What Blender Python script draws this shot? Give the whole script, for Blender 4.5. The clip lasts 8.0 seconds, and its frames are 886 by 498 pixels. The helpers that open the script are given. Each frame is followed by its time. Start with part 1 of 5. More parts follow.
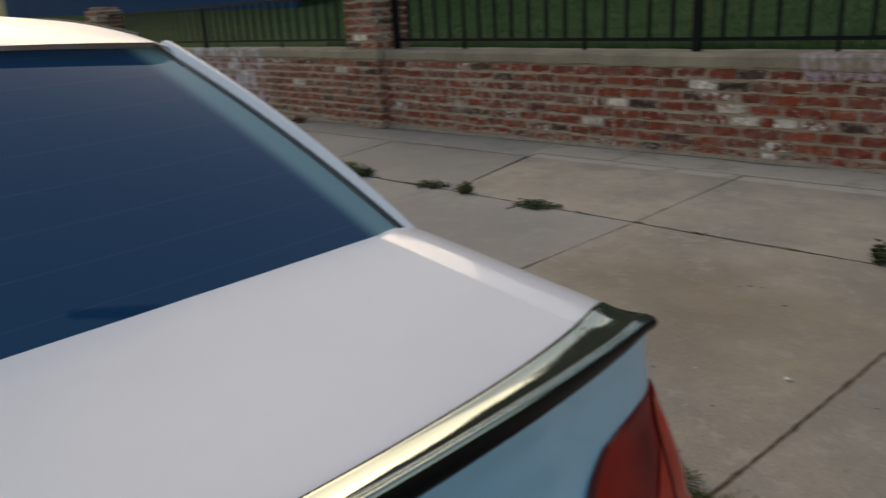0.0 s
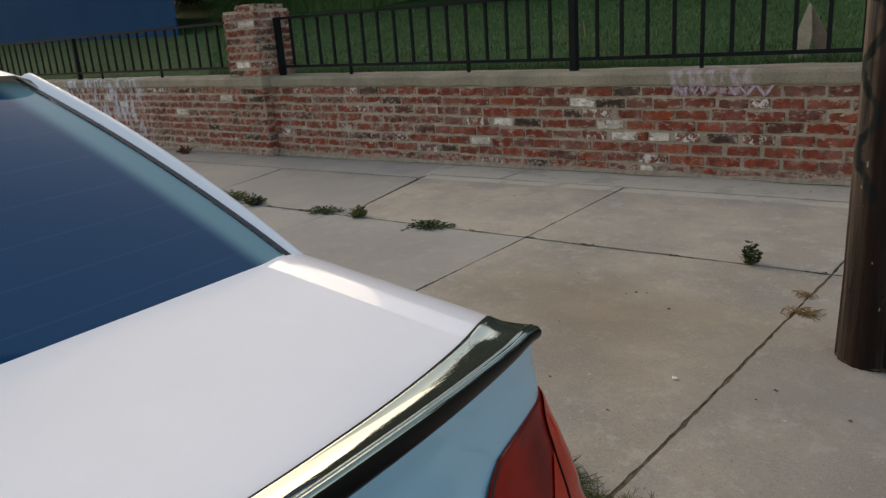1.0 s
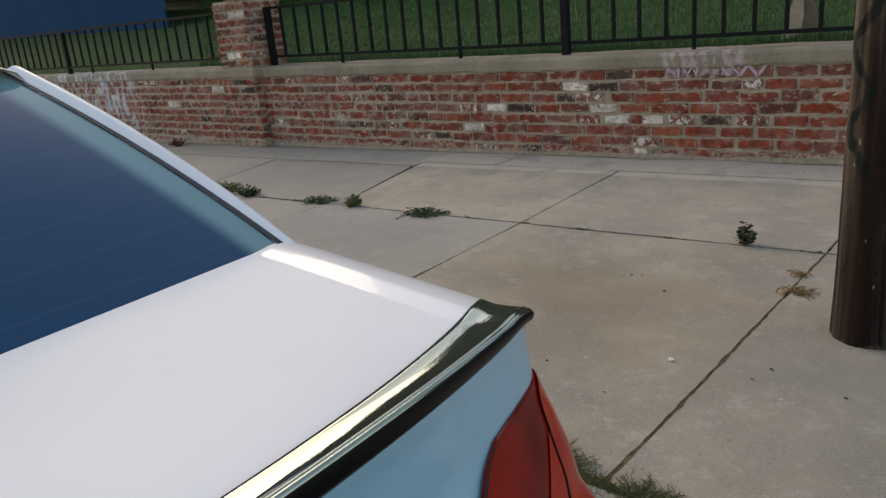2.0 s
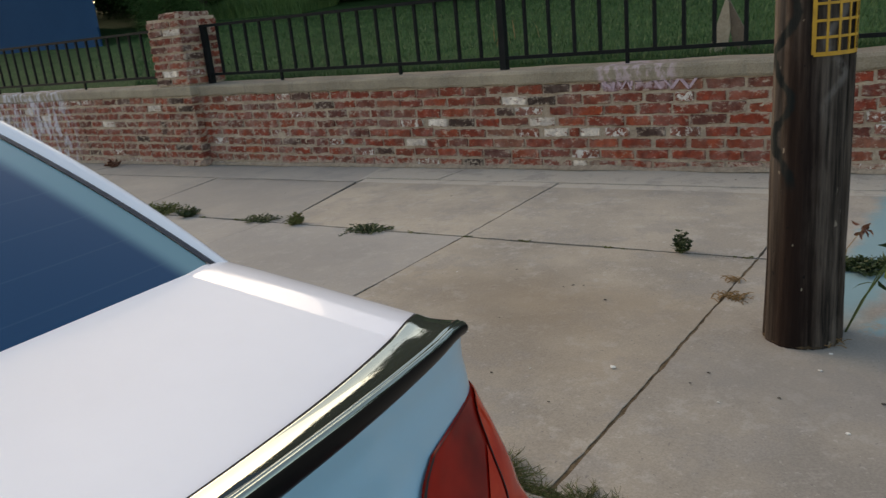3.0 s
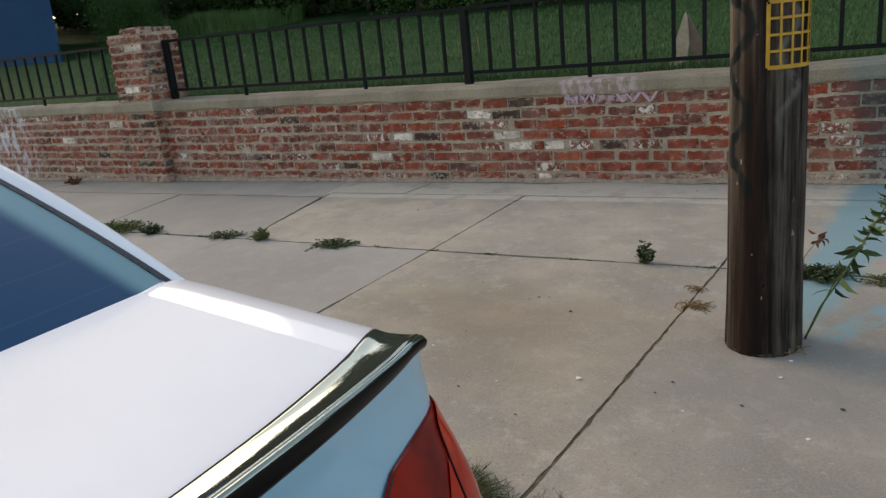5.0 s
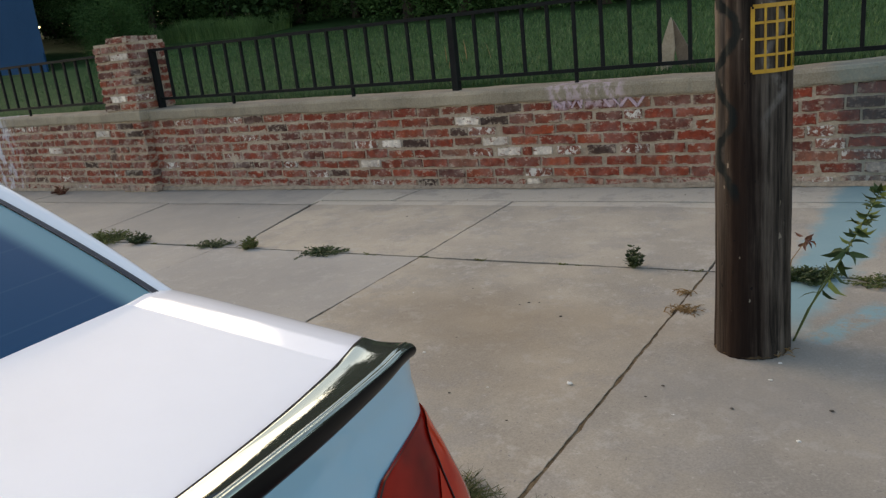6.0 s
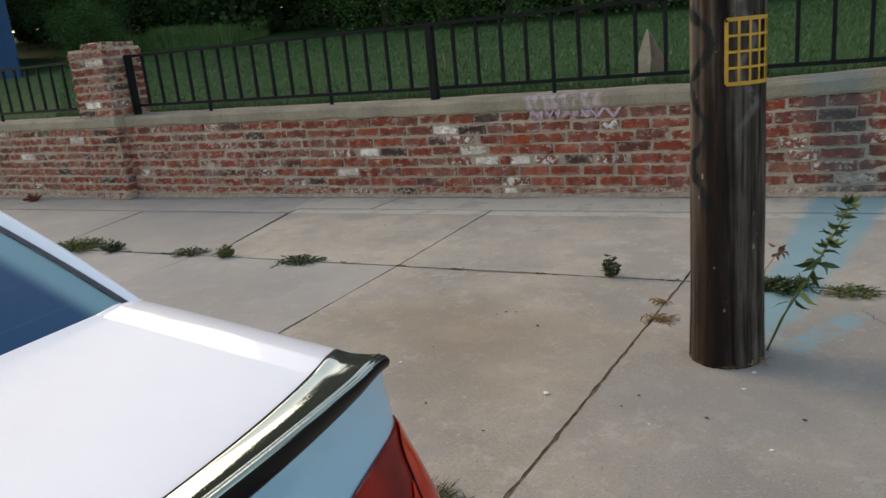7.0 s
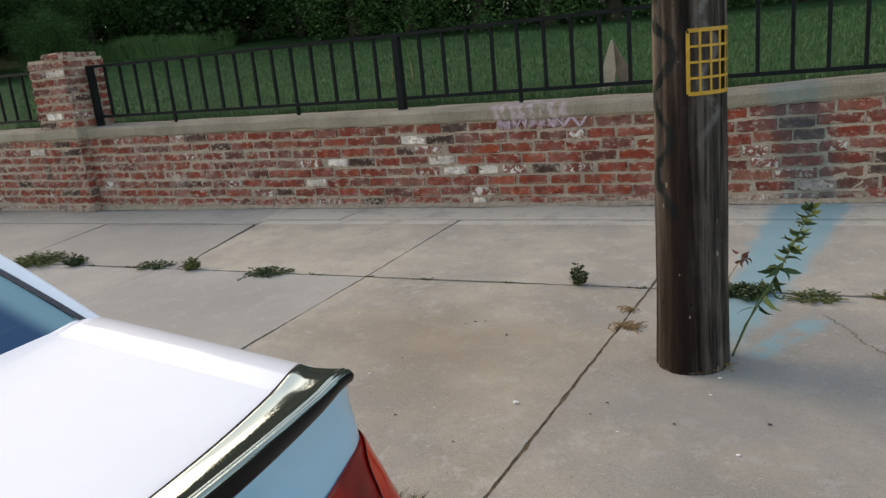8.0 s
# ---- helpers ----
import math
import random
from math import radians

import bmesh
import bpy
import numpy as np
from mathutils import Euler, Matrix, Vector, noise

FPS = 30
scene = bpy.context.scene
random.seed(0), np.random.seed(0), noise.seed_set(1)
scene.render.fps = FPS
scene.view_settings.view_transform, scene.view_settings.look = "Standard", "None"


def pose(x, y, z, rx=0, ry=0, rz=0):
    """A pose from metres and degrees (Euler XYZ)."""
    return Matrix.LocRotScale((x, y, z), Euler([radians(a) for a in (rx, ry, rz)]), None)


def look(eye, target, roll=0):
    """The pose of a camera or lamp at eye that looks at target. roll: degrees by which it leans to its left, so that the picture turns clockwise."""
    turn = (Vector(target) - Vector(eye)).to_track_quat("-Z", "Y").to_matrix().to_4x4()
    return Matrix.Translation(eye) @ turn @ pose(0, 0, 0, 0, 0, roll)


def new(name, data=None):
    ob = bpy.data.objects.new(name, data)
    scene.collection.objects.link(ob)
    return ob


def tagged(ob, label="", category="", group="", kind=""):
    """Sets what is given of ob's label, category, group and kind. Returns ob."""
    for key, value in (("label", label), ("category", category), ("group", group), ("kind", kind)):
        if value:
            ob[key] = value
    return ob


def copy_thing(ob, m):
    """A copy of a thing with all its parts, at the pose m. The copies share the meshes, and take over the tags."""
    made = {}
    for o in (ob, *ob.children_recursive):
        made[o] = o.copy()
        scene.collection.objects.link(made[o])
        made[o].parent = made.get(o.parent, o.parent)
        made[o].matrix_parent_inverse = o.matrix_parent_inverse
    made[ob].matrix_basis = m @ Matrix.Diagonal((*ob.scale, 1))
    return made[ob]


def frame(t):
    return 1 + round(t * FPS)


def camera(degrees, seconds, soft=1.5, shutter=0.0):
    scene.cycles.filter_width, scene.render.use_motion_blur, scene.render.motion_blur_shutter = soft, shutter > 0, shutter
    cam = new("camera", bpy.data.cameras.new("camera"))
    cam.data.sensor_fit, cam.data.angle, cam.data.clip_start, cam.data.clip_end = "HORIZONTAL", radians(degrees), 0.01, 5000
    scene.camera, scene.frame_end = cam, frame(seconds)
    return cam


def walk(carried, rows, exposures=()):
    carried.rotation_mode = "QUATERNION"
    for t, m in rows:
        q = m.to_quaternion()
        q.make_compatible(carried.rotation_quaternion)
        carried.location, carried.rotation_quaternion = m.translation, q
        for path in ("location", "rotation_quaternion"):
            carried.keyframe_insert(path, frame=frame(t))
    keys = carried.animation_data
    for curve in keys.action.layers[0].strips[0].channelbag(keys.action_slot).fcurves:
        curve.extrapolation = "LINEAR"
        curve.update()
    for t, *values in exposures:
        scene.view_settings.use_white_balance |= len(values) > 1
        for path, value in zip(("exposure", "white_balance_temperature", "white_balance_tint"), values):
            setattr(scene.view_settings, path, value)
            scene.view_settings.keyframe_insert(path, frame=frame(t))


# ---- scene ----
cam = camera(60.73, 8.0, soft=1.35, shutter=0.7)
walk(cam, [
    (0, pose(0.439, -4.701, 1.030, 72.27, 3.14, 47.18)),
    (0.5, pose(0.454, -4.700, 1.033, 72.37, 3.28, 41.09)),
    (1, pose(0.456, -4.697, 1.030, 73.47, 4.06, 38.89)),
    (2.3, pose(0.466, -4.693, 1.025, 72.34, 5.65, 37.69)),
    (2.5, pose(0.472, -4.692, 1.025, 72.60, 5.50, 36.21)),
    (3, pose(0.476, -4.687, 1.025, 73.24, 5.46, 33.98)),
    (3.5, pose(0.477, -4.686, 1.024, 73.35, 5.55, 32.89)),
    (4, pose(0.486, -4.693, 1.025, 73.50, 5.47, 33.06)),
    (4.5, pose(0.485, -4.684, 1.023, 73.74, 5.39, 32.35)),
    (6, pose(0.486, -4.676, 1.024, 74.42, 5.96, 30.57)),
    (6.5, pose(0.484, -4.674, 1.023, 74.38, 5.94, 30.33)),
    (7, pose(0.488, -4.669, 1.025, 74.91, 5.39, 29.04)),
    (7.5, pose(0.489, -4.664, 1.026, 75.34, 5.22, 27.66)),
    (8, pose(0.492, -4.661, 1.026, 75.40, 5.43, 26.68)),
], exposures=[(0, -0.62, 8900, 12), (0.5, -0.46, 8850, 12), (1.0, -0.26, 8800, 12), (2.5, -0.16, 8650, 12), (3.5, -0.07, 8600, 12), (4.5, 0.04, 8550, 12), (6.5, 0.08, 8450, 12), (8, 0.31, 8400, 12)])

# ---- light: soft evening sky, no hard shadows ----
world = bpy.data.worlds.new("sky")
scene.world = world
world.use_nodes = True
wn = world.node_tree
sky = wn.nodes.new("ShaderNodeTexSky")
sky.sky_type, sky.sun_disc = "NISHITA", False
sky.sun_elevation, sky.sun_rotation = radians(23), radians(-72)
sky.dust_density, sky.ozone_density = 1.5, 1.2
wn.links.new(sky.outputs[0], wn.nodes["Background"].inputs[0])
wn.nodes["Background"].inputs[1].default_value = 0.355
sun = new("sun", bpy.data.lights.new("sun", "SUN"))
sun.data.energy, sun.data.angle, sun.data.color = 1.15, radians(54), (1.0, 0.935, 0.865)
sun.matrix_world = look((-9.2, 3.0, 4.3), (0, 0, 0))

KX, KY = 0.015, 0.0142          # fall of the pavement along and across the street
ROAD = -0.24


def ground(x, y):
    return KX * x + KY * y


def wall_rise(x):
    """How far the brick courses and the coping lie above their height in the middle of the wall."""
    return 0.006 * max(0, -2.2 - max(x, -6.5)) + 0.04 * max(0, min(x, 1.2) + 0.1)


def lawn_z(x, y):
    return 0.66 + 0.055 * max(0, y - 0.3) - 0.0036 * x * max(0, min(y, 12) - 0.3) + 0.02 * noise.noise((x * 0.7, y * 0.7, 0))


# ---- materials ----
class Mat:
    """A node material with a few short ways to make masks from places in the world."""

    def __init__(self, name, rough=0.8, metal=0.0, spec=0.4):
        self.m = bpy.data.materials.new(name)
        self.m.use_nodes = True
        self.t = self.m.node_tree
        self.b = self.t.nodes["Principled BSDF"]
        self.b.inputs["Roughness"].default_value = rough
        self.b.inputs["Metallic"].default_value = metal
        self.b.inputs["Specular IOR Level"].default_value = spec
        self.p = self.t.nodes.new("ShaderNodeNewGeometry").outputs["Position"]
        self.xyz = None

    def node(self, kind, **kw):
        n = self.t.nodes.new(kind)
        for k, v in kw.items():
            n.inputs[k.replace("_", " ")].default_value = v
        return n

    def link(self, a, b):
        self.t.links.new(a, b)

    def axis(self, k):
        if self.xyz is None:
            self.xyz = self.node("ShaderNodeSeparateXYZ")
            self.link(self.p, self.xyz.inputs[0])
        return self.xyz.outputs[k]

    def noise(self, scale, detail=4.0, rough=0.6, stretch=None, distort=0.0):
        n = self.node("ShaderNodeTexNoise", Scale=scale, Detail=detail, Roughness=rough, Distortion=distort)
        src = self.p
        if stretch:
            mp = self.node("ShaderNodeMapping", Scale=stretch)
            self.link(self.p, mp.inputs[0])
            src = mp.outputs[0]
        self.link(src, n.inputs["Vector"])
        return n.outputs["Fac"]

    def ramp(self, fac, stops, constant=False):
        r = self.t.nodes.new("ShaderNodeValToRGB")
        r.color_ramp.interpolation = "CONSTANT" if constant else "LINEAR"
        e = r.color_ramp.elements
        while len(e) < len(stops):
            e.new(0.5)
        for s, (pos, col) in zip(e, stops):
            s.position = pos
            s.color = (*col, 1) if len(col) == 3 else col
        self.link(fac, r.inputs[0])
        return r.outputs[0]

    def mask(self, fac, lo, hi):
        r = self.t.nodes.new("ShaderNodeMapRange")
        r.interpolation_type = "SMOOTHSTEP"
        r.inputs["From Min"].default_value, r.inputs["From Max"].default_value = lo, hi
        self.link(fac, r.inputs["Value"])
        return r.outputs["Result"]

    def math(self, op, a, b=None, c=None):
        n = self.t.nodes.new("ShaderNodeMath")
        n.operation = op
        for i, v in enumerate((a, b, c)):
            if v is None:
                continue
            if isinstance(v, (int, float)):
                n.inputs[i].default_value = v
            else:
                self.link(v, n.inputs[i])
        return n.outputs[0]

    def mix(self, fac, a, b, kind="MIX"):
        n = self.t.nodes.new("ShaderNodeMix")
        n.data_type, n.blend_type = "RGBA", kind
        for sock, v in ((n.inputs[0], fac), (n.inputs[6], a), (n.inputs[7], b)):
            if isinstance(v, (int, float)):
                sock.default_value = v
            elif isinstance(v, tuple):
                sock.default_value = (*v, 1)
            else:
                self.link(v, sock)
        return n.outputs[2]

    def colour(self, c):
        if isinstance(c, tuple):
            self.b.inputs["Base Color"].default_value = (*c, 1)
        else:
            self.link(c, self.b.inputs["Base Color"])
        return self

    def bump(self, height, strength=0.3, distance=0.01):
        n = self.node("ShaderNodeBump", Strength=strength, Distance=distance)
        self.link(height, n.inputs["Height"])
        self.link(n.outputs[0], self.b.inputs["Normal"])
        return self

    def band(self, k, lo, hi, soft, wob=None):
        """1 between lo and hi along axis k, with soft edges, 0 outside."""
        v = self.axis(k)
        if wob is not None:
            v = self.math("ADD", v, wob)
        return self.math("MULTIPLY", self.mask(v, lo - soft, lo + soft), self.math("SUBTRACT", 1.0, self.mask(v, hi - soft, hi + soft)))


def speckled(name, lo, hi, scale=3.0, rough=0.85, bump=0.25, fine=90.0, spec=0.3, metal=0.0, dist=0.004):
    m = Mat(name, rough, metal, spec)
    big, small = m.noise(scale), m.noise(fine, 3.0)
    c = m.ramp(big, [(0.3, lo), (0.7, hi)])
    m.colour(m.mix(0.35, c, m.ramp(small, [(0.3, tuple(0.6 * v for v in lo)), (0.7, hi)])))
    m.bump(m.mix(0.6, big, small), bump, dist)
    return m.m


def sprayed(m, c, amount=0.5, teal_colour=(0.10, 0.165, 0.17)):
    """Spray paint on the wall: a teal patch, a faded pink one and a whitish one."""
    w = m.math("MULTIPLY_ADD", m.noise(5.0), 0.16, -0.08)
    fine = m.mask(m.noise(45.0), 0.3, 0.6)
    lean = m.math("ADD", w, m.math("MULTIPLY", m.axis(2), 0.17))
    teal = m.math("MULTIPLY", m.band(0, 0.25, 0.54, 0.07, lean), m.math("MULTIPLY_ADD", fine, 0.3 * amount, 0.8 * amount))
    c = m.mix(teal, c, teal_colour)
    pink = m.math("MULTIPLY", m.band(0, -1.52, -1.02, 0.03, w), m.band(2, 0.51, 0.655, 0.015, w))
    c = m.mix(m.math("MULTIPLY", pink, m.math("MULTIPLY", m.mask(m.noise(22.0, stretch=(1.0, 1.0, 0.5)), 0.42, 0.56), 0.55)), c, (0.55, 0.42, 0.48))
    white = m.math("MULTIPLY", m.band(0, -9.9, -7.85, 0.25, w), m.mask(m.noise(14.0, stretch=(1.0, 1.0, 0.35)), 0.45, 0.62))
    return m.mix(m.math("MULTIPLY", white, 0.8), c, (0.56, 0.56, 0.64))


def brick_material(name, stops, chalk=0.70, bare=2.0, smeared=1.0):
    m = Mat(name, 0.9, 0.0, 0.2)
    rnd = m.t.nodes.new("ShaderNodeObjectInfo").outputs["Random"]
    base = m.ramp(rnd, stops)
    grain = m.noise(70.0, 5.0, 0.7)
    cloud = m.noise(16.0, 4.0, 0.6)
    base = m.mix(0.6, base, m.ramp(grain, [(0.25, (0.55, 0.5, 0.48)), (0.75, (1.3, 1.22, 1.15))]), "MULTIPLY")
    base = m.mix(0.7, base, m.ramp(cloud, [(0.35, (0.66, 0.60, 0.60)), (0.62, (1.45, 1.36, 1.26))]), "MULTIPLY")
    base = m.mix(m.mask(m.noise(30.0, 5.0, 0.7, (0.6, 1.0, 1.4)), bare, bare + 0.06), base, (0.19, 0.065, 0.045))
    # mortar smeared over the arrises of each brick, more at the wall's foot and on its older end
    own = m.node("ShaderNodeSeparateXYZ")
    m.link(m.t.nodes.new("ShaderNodeTexCoord").outputs["Object"], own.inputs[0])
    rim_x = m.mask(m.math("ABSOLUTE", own.outputs[0]), 0.36, 0.5)
    rim_z = m.mask(m.math("ABSOLUTE", own.outputs[2]), 0.12, 0.5)
    rim = m.math("MAXIMUM", rim_x, rim_z)
    foot = m.math("SUBTRACT", 1.0, m.mask(m.math("SUBTRACT", m.axis(2), m.math("MULTIPLY", m.axis(0), 0.0135)), 0.03, 0.075))
    old = m.math("SUBTRACT", 1.0, m.mask(m.axis(0), -4.6, -2.6))
    amount = m.math("ADD", m.math("ADD", m.math("MULTIPLY", foot, 0.10), m.math("MULTIPLY", old, 0.022)), m.math("MULTIPLY", rim, 0.075))
    spread = m.math("ADD", m.noise(17.0, 8.0, 0.76, (1.0, 1.0, 1.6)), amount)
    smear = m.mask(spread, 0.55, 0.63)
    base = m.mix(m.math("MULTIPLY", smear, 0.80 * smeared), base, m.ramp(cloud, [(0.35, (0.30, 0.23, 0.18)), (0.65, (0.50, 0.41, 0.33))]))
    dusty = m.math("MULTIPLY", m.mask(m.noise(5.0, 6.0, 0.7), 0.46, 0.62), m.math("MULTIPLY_ADD", old, 0.15, 0.18))
    base = m.mix(dusty, base, (0.36, 0.275, 0.25))
    white = m.mask(m.noise(26.0, 5.0, 0.7, distort=0.6), chalk, chalk + 0.04)
    base = m.mix(m.math("MULTIPLY", white, 0.85), base, (0.66, 0.63, 0.58))
    soot = m.mask(m.noise(3.0, 6.0, 0.7), 0.50, 0.66)
    base = m.mix(m.math("MULTIPLY", soot, 0.36), base, (0.085, 0.055, 0.045))
    m.colour(sprayed(m, base, 0.62, (0.040, 0.052, 0.060)))
    return m.bump(m.mix(0.5, grain, m.noise(25.0)), 0.6, 0.006).m


BRICK = brick_material("old_red_brick", [(0.0, (0.17, 0.034, 0.021)), (0.18, (0.225, 0.045, 0.026)), (0.36, (0.14, 0.038, 0.028)), (0.5, (0.235, 0.055, 0.031)),
                                         (0.62, (0.17, 0.060, 0.043)), (0.76, (0.105, 0.036, 0.030)), (0.88, (0.25, 0.053, 0.026)), (1.0, (0.20, 0.095, 0.070))])
VIVID = brick_material("bright_red_brick", [(0.0, (0.25, 0.052, 0.029)), (0.5, (0.205, 0.043, 0.027)), (1.0, (0.29, 0.070, 0.036))], 0.74, smeared=0.7)
PALE = brick_material("white_painted_brick", [(0.0, (0.52, 0.49, 0.45)), (1.0, (0.72, 0.70, 0.66))], 0.75, 0.56, 0.45)
CHALKY = brick_material("patchy_white_brick", [(0.0, (0.17, 0.05, 0.034)), (1.0, (0.22, 0.085, 0.06))], 0.525)
DARK = brick_material("dark_burnt_brick", [(0.0, (0.045, 0.030, 0.026)), (1.0, (0.085, 0.045, 0.038))], 0.74)

m = Mat("mortar", 0.95, 0.0, 0.2)
m.colour(sprayed(m, m.mix(0.4, m.ramp(m.noise(7.0), [(0.3, (0.28, 0.205, 0.150)), (0.7, (0.52, 0.415, 0.315))]), m.ramp(m.noise(60.0, 5.0, 0.7), [(0.3, (0.13, 0.09, 0.065)), (0.7, (0.60, 0.50, 0.40))]))))
MORTAR = m.bump(m.noise(60.0, 6.0), 0.7, 0.008).m

m = Mat("coping_concrete", 0.92, 0.0, 0.25)
c = m.ramp(m.noise(2.5, 6.0), [(0.3, (0.165, 0.130, 0.092)), (0.72, (0.34, 0.28, 0.20))])
c = m.mix(m.math("MULTIPLY", m.mask(m.noise(9.0, 6.0, 0.7, (1.0, 1.0, 0.35)), 0.5, 0.72), 0.6), c, (0.13, 0.115, 0.09))
c = m.mix(0.25, c, m.ramp(m.noise(120.0), [(0.3, (0.15, 0.13, 0.1)), (0.7, (0.5, 0.46, 0.4))]))
m.colour(sprayed(m, c))
COPING = m.bump(m.mix(0.5, m.noise(12.0), m.noise(90.0)), 0.5, 0.006).m

m = Mat("pavement_concrete", 0.88, 0.0, 0.3)
rnd = m.t.nodes.new("ShaderNodeObjectInfo").outputs["Random"]
c = m.ramp(m.noise(1.6, 6.0, 0.62), [(0.40, (0.230, 0.207, 0.175)), (0.60, (0.345, 0.303, 0.243))])
c = m.mix(1.0, c, m.ramp(rnd, [(0.0, (0.90, 0.92, 0.95)), (1.0, (1.08, 1.05, 1.0))]), "MULTIPLY")
# paler concrete near the wall, lightened further to offset the wall's shade
shade_lift = m.math("MULTIPLY", m.mask(m.axis(1), -0.502, -0.498), m.mask(m.axis(0), -6.0, -3.0))
c = m.mix(m.math("MULTIPLY", shade_lift, 0.8), c, (0.50, 0.45, 0.375))
c = m.mix(m.math("MULTIPLY", m.mask(m.axis(1), -1.567, -1.563), 0.16), c, (0.47, 0.43, 0.37))
c = m.mix(m.math("MULTIPLY", m.mask(m.noise(4.5, 6.0, 0.7), 0.50, 0.62), 0.5), c, (0.225, 0.213, 0.198))
c = m.mix(m.math("MULTIPLY", m.mask(m.noise(11.0, 6.0, 0.75), 0.53, 0.64), 0.42), c, (0.42, 0.395, 0.355))
c = m.mix(0.20, c, m.ramp(m.noise(150.0, 3.0), [(0.36, (0.16, 0.145, 0.125)), (0.64, (0.47, 0.435, 0.385))]))
c = m.mix(m.math("MULTIPLY", m.mask(m.noise(38.0, 3.0, 0.6), 0.67, 0.70), 0.28), c, (0.55, 0.53, 0.48))
c = m.mix(m.math("MULTIPLY", m.mask(m.noise(75.0, 2.0), 0.68, 0.71), 0.6), c, (0.11, 0.10, 0.09))
# greyer, older pours: two slabs of the road-side row and the far end of the middle row
row = m.mask(m.axis(1), -1.567, -1.563)
grey_low = m.math("MULTIPLY", m.math("SUBTRACT", 1.0, m.mask(m.axis(0), -1.628, -1.622)), m.math("SUBTRACT", 1.0, row))
slant = m.math("MULTIPLY_ADD", m.axis(1), 0.277, m.math("ADD", m.axis(0), 0.4335))
grey_far = m.math("MULTIPLY", m.math("SUBTRACT", 1.0, m.mask(slant, -2.968, -2.962)), row)
c = m.mix(m.math("MULTIPLY", grey_low, 0.45), c, (0.325, 0.318, 0.305))
c = m.mix(m.math("MULTIPLY", grey_far, 0.50), c, (0.245, 0.238, 0.225))
wob = m.math("MULTIPLY_ADD", m.noise(3.5, 5.0, 0.65), 2.0, -1.0)
for sx, sy, rx, ry, amt in ((-0.62, -2.25, 0.50, 0.26, 0.38), (-1.1, -2.2, 0.5, 0.32, 0.32), (-0.6, -2.6, 0.5, 0.25, 0.25), (0.12, -2.60, 0.34, 0.17, 0.4), (0.5, -2.5, 0.75, 0.9, 0.35), (-2.45, -2.0, 0.6, 0.3, 0.2), (-4.2, -1.0, 0.9, 0.5, 0.35)):
    dx = m.math("MULTIPLY_ADD", m.axis(0), 1 / rx, -sx / rx)
    dy = m.math("MULTIPLY_ADD", m.axis(1), 1 / ry, -sy / ry)
    d = m.math("ADD", m.math("ADD", m.math("MULTIPLY", dx, dx), m.math("MULTIPLY", dy, dy)), wob)
    c = m.mix(m.math("MULTIPLY", m.math("SUBTRACT", 1.0, m.mask(d, -0.2, 1.6)), amt), c, (0.225, 0.170, 0.11) if -2 < sx < 0 else (0.20, 0.192, 0.182))
# teal spray paint: a tapering streak from the wall towards the pole, and a loose patch
spread = m.math("MULTIPLY_ADD", m.noise(6.0, 6.0, 0.7), 0.16, -0.08)
mid = m.math("MULTIPLY_ADD", m.axis(1), 0.105, 0.395)
off = m.math("ADD", m.math("ABSOLUTE", m.math("SUBTRACT", m.axis(0), mid)), spread)
half = m.math("MULTIPLY_ADD", m.axis(1), 0.062, 0.212)
streak = m.math("MULTIPLY", m.math("SUBTRACT", 1.0, m.mask(m.math("SUBTRACT", off, half), -0.05, 0.035)), m.mask(m.axis(1), -2.3, -1.9))
along = m.math("ADD", m.math("MULTIPLY", m.axis(0), 0.47), m.math("MULTIPLY", m.axis(1), 0.88))
cross = m.math("ADD", m.math("MULTIPLY", m.axis(0), 0.88), m.math("MULTIPLY", m.axis(1), -0.47))
q = m.math("MULTIPLY", m.math("SUBTRACT", 1.0, m.mask(m.math("ABSOLUTE", m.math("ADD", along, 1.60)), 0.16, 0.26)),
           m.math("SUBTRACT", 1.0, m.mask(m.math("ABSOLUTE", m.math("ADD", cross, -1.275)), 0.02, 0.075)))
patch = m.math("MULTIPLY", q, m.mask(m.noise(20.0, 5.0, 0.75), 0.38, 0.6))
c = m.mix(m.math("MULTIPLY", m.math("MAXIMUM", streak, patch), 0.85), c, (0.15, 0.285, 0.32))
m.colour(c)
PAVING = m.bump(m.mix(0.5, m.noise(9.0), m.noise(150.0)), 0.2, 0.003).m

SAND = speckled("brown_joint_sand", (0.055, 0.036, 0.020), (0.20, 0.145, 0.09), 26.0, 0.95, 0.8, 140.0, 0.1)
CRUMB = speckled("crumbled_mortar", (0.20, 0.150, 0.11), (0.42, 0.34, 0.26), 26.0, 0.95, 0.8, 120.0, 0.1)
SOIL = speckled("brown_joint_soil", (0.030, 0.019, 0.010), (0.125, 0.085, 0.048), 17.0, 0.95, spec=0.1)
ASPHALT = speckled("asphalt", (0.04, 0.04, 0.042), (0.065, 0.063, 0.06), 2.0, 0.9)
KERB = speckled("kerb_concrete", (0.26, 0.24, 0.21), (0.36, 0.34, 0.30), 4.0, 0.9)
IRON = speckled("black_painted_iron", (0.004, 0.005, 0.006), (0.010, 0.012, 0.013), 12.0, 0.65, 0.15, 160.0, 0.12)
GRASS_SOIL = speckled("lawn_turf", (0.018, 0.050, 0.015), (0.040, 0.092, 0.030), 1.7, 0.95, 0.6, 45.0, 0.1, dist=0.02)
BLUE_RENDER = speckled("blue_painted_render", (0.010, 0.048, 0.115), (0.014, 0.062, 0.145), 0.6, 0.9, 0.1, spec=0.05)
ROOFING = speckled("grey_roofing", (0.06, 0.06, 0.065), (0.09, 0.09, 0.095), 1.0)
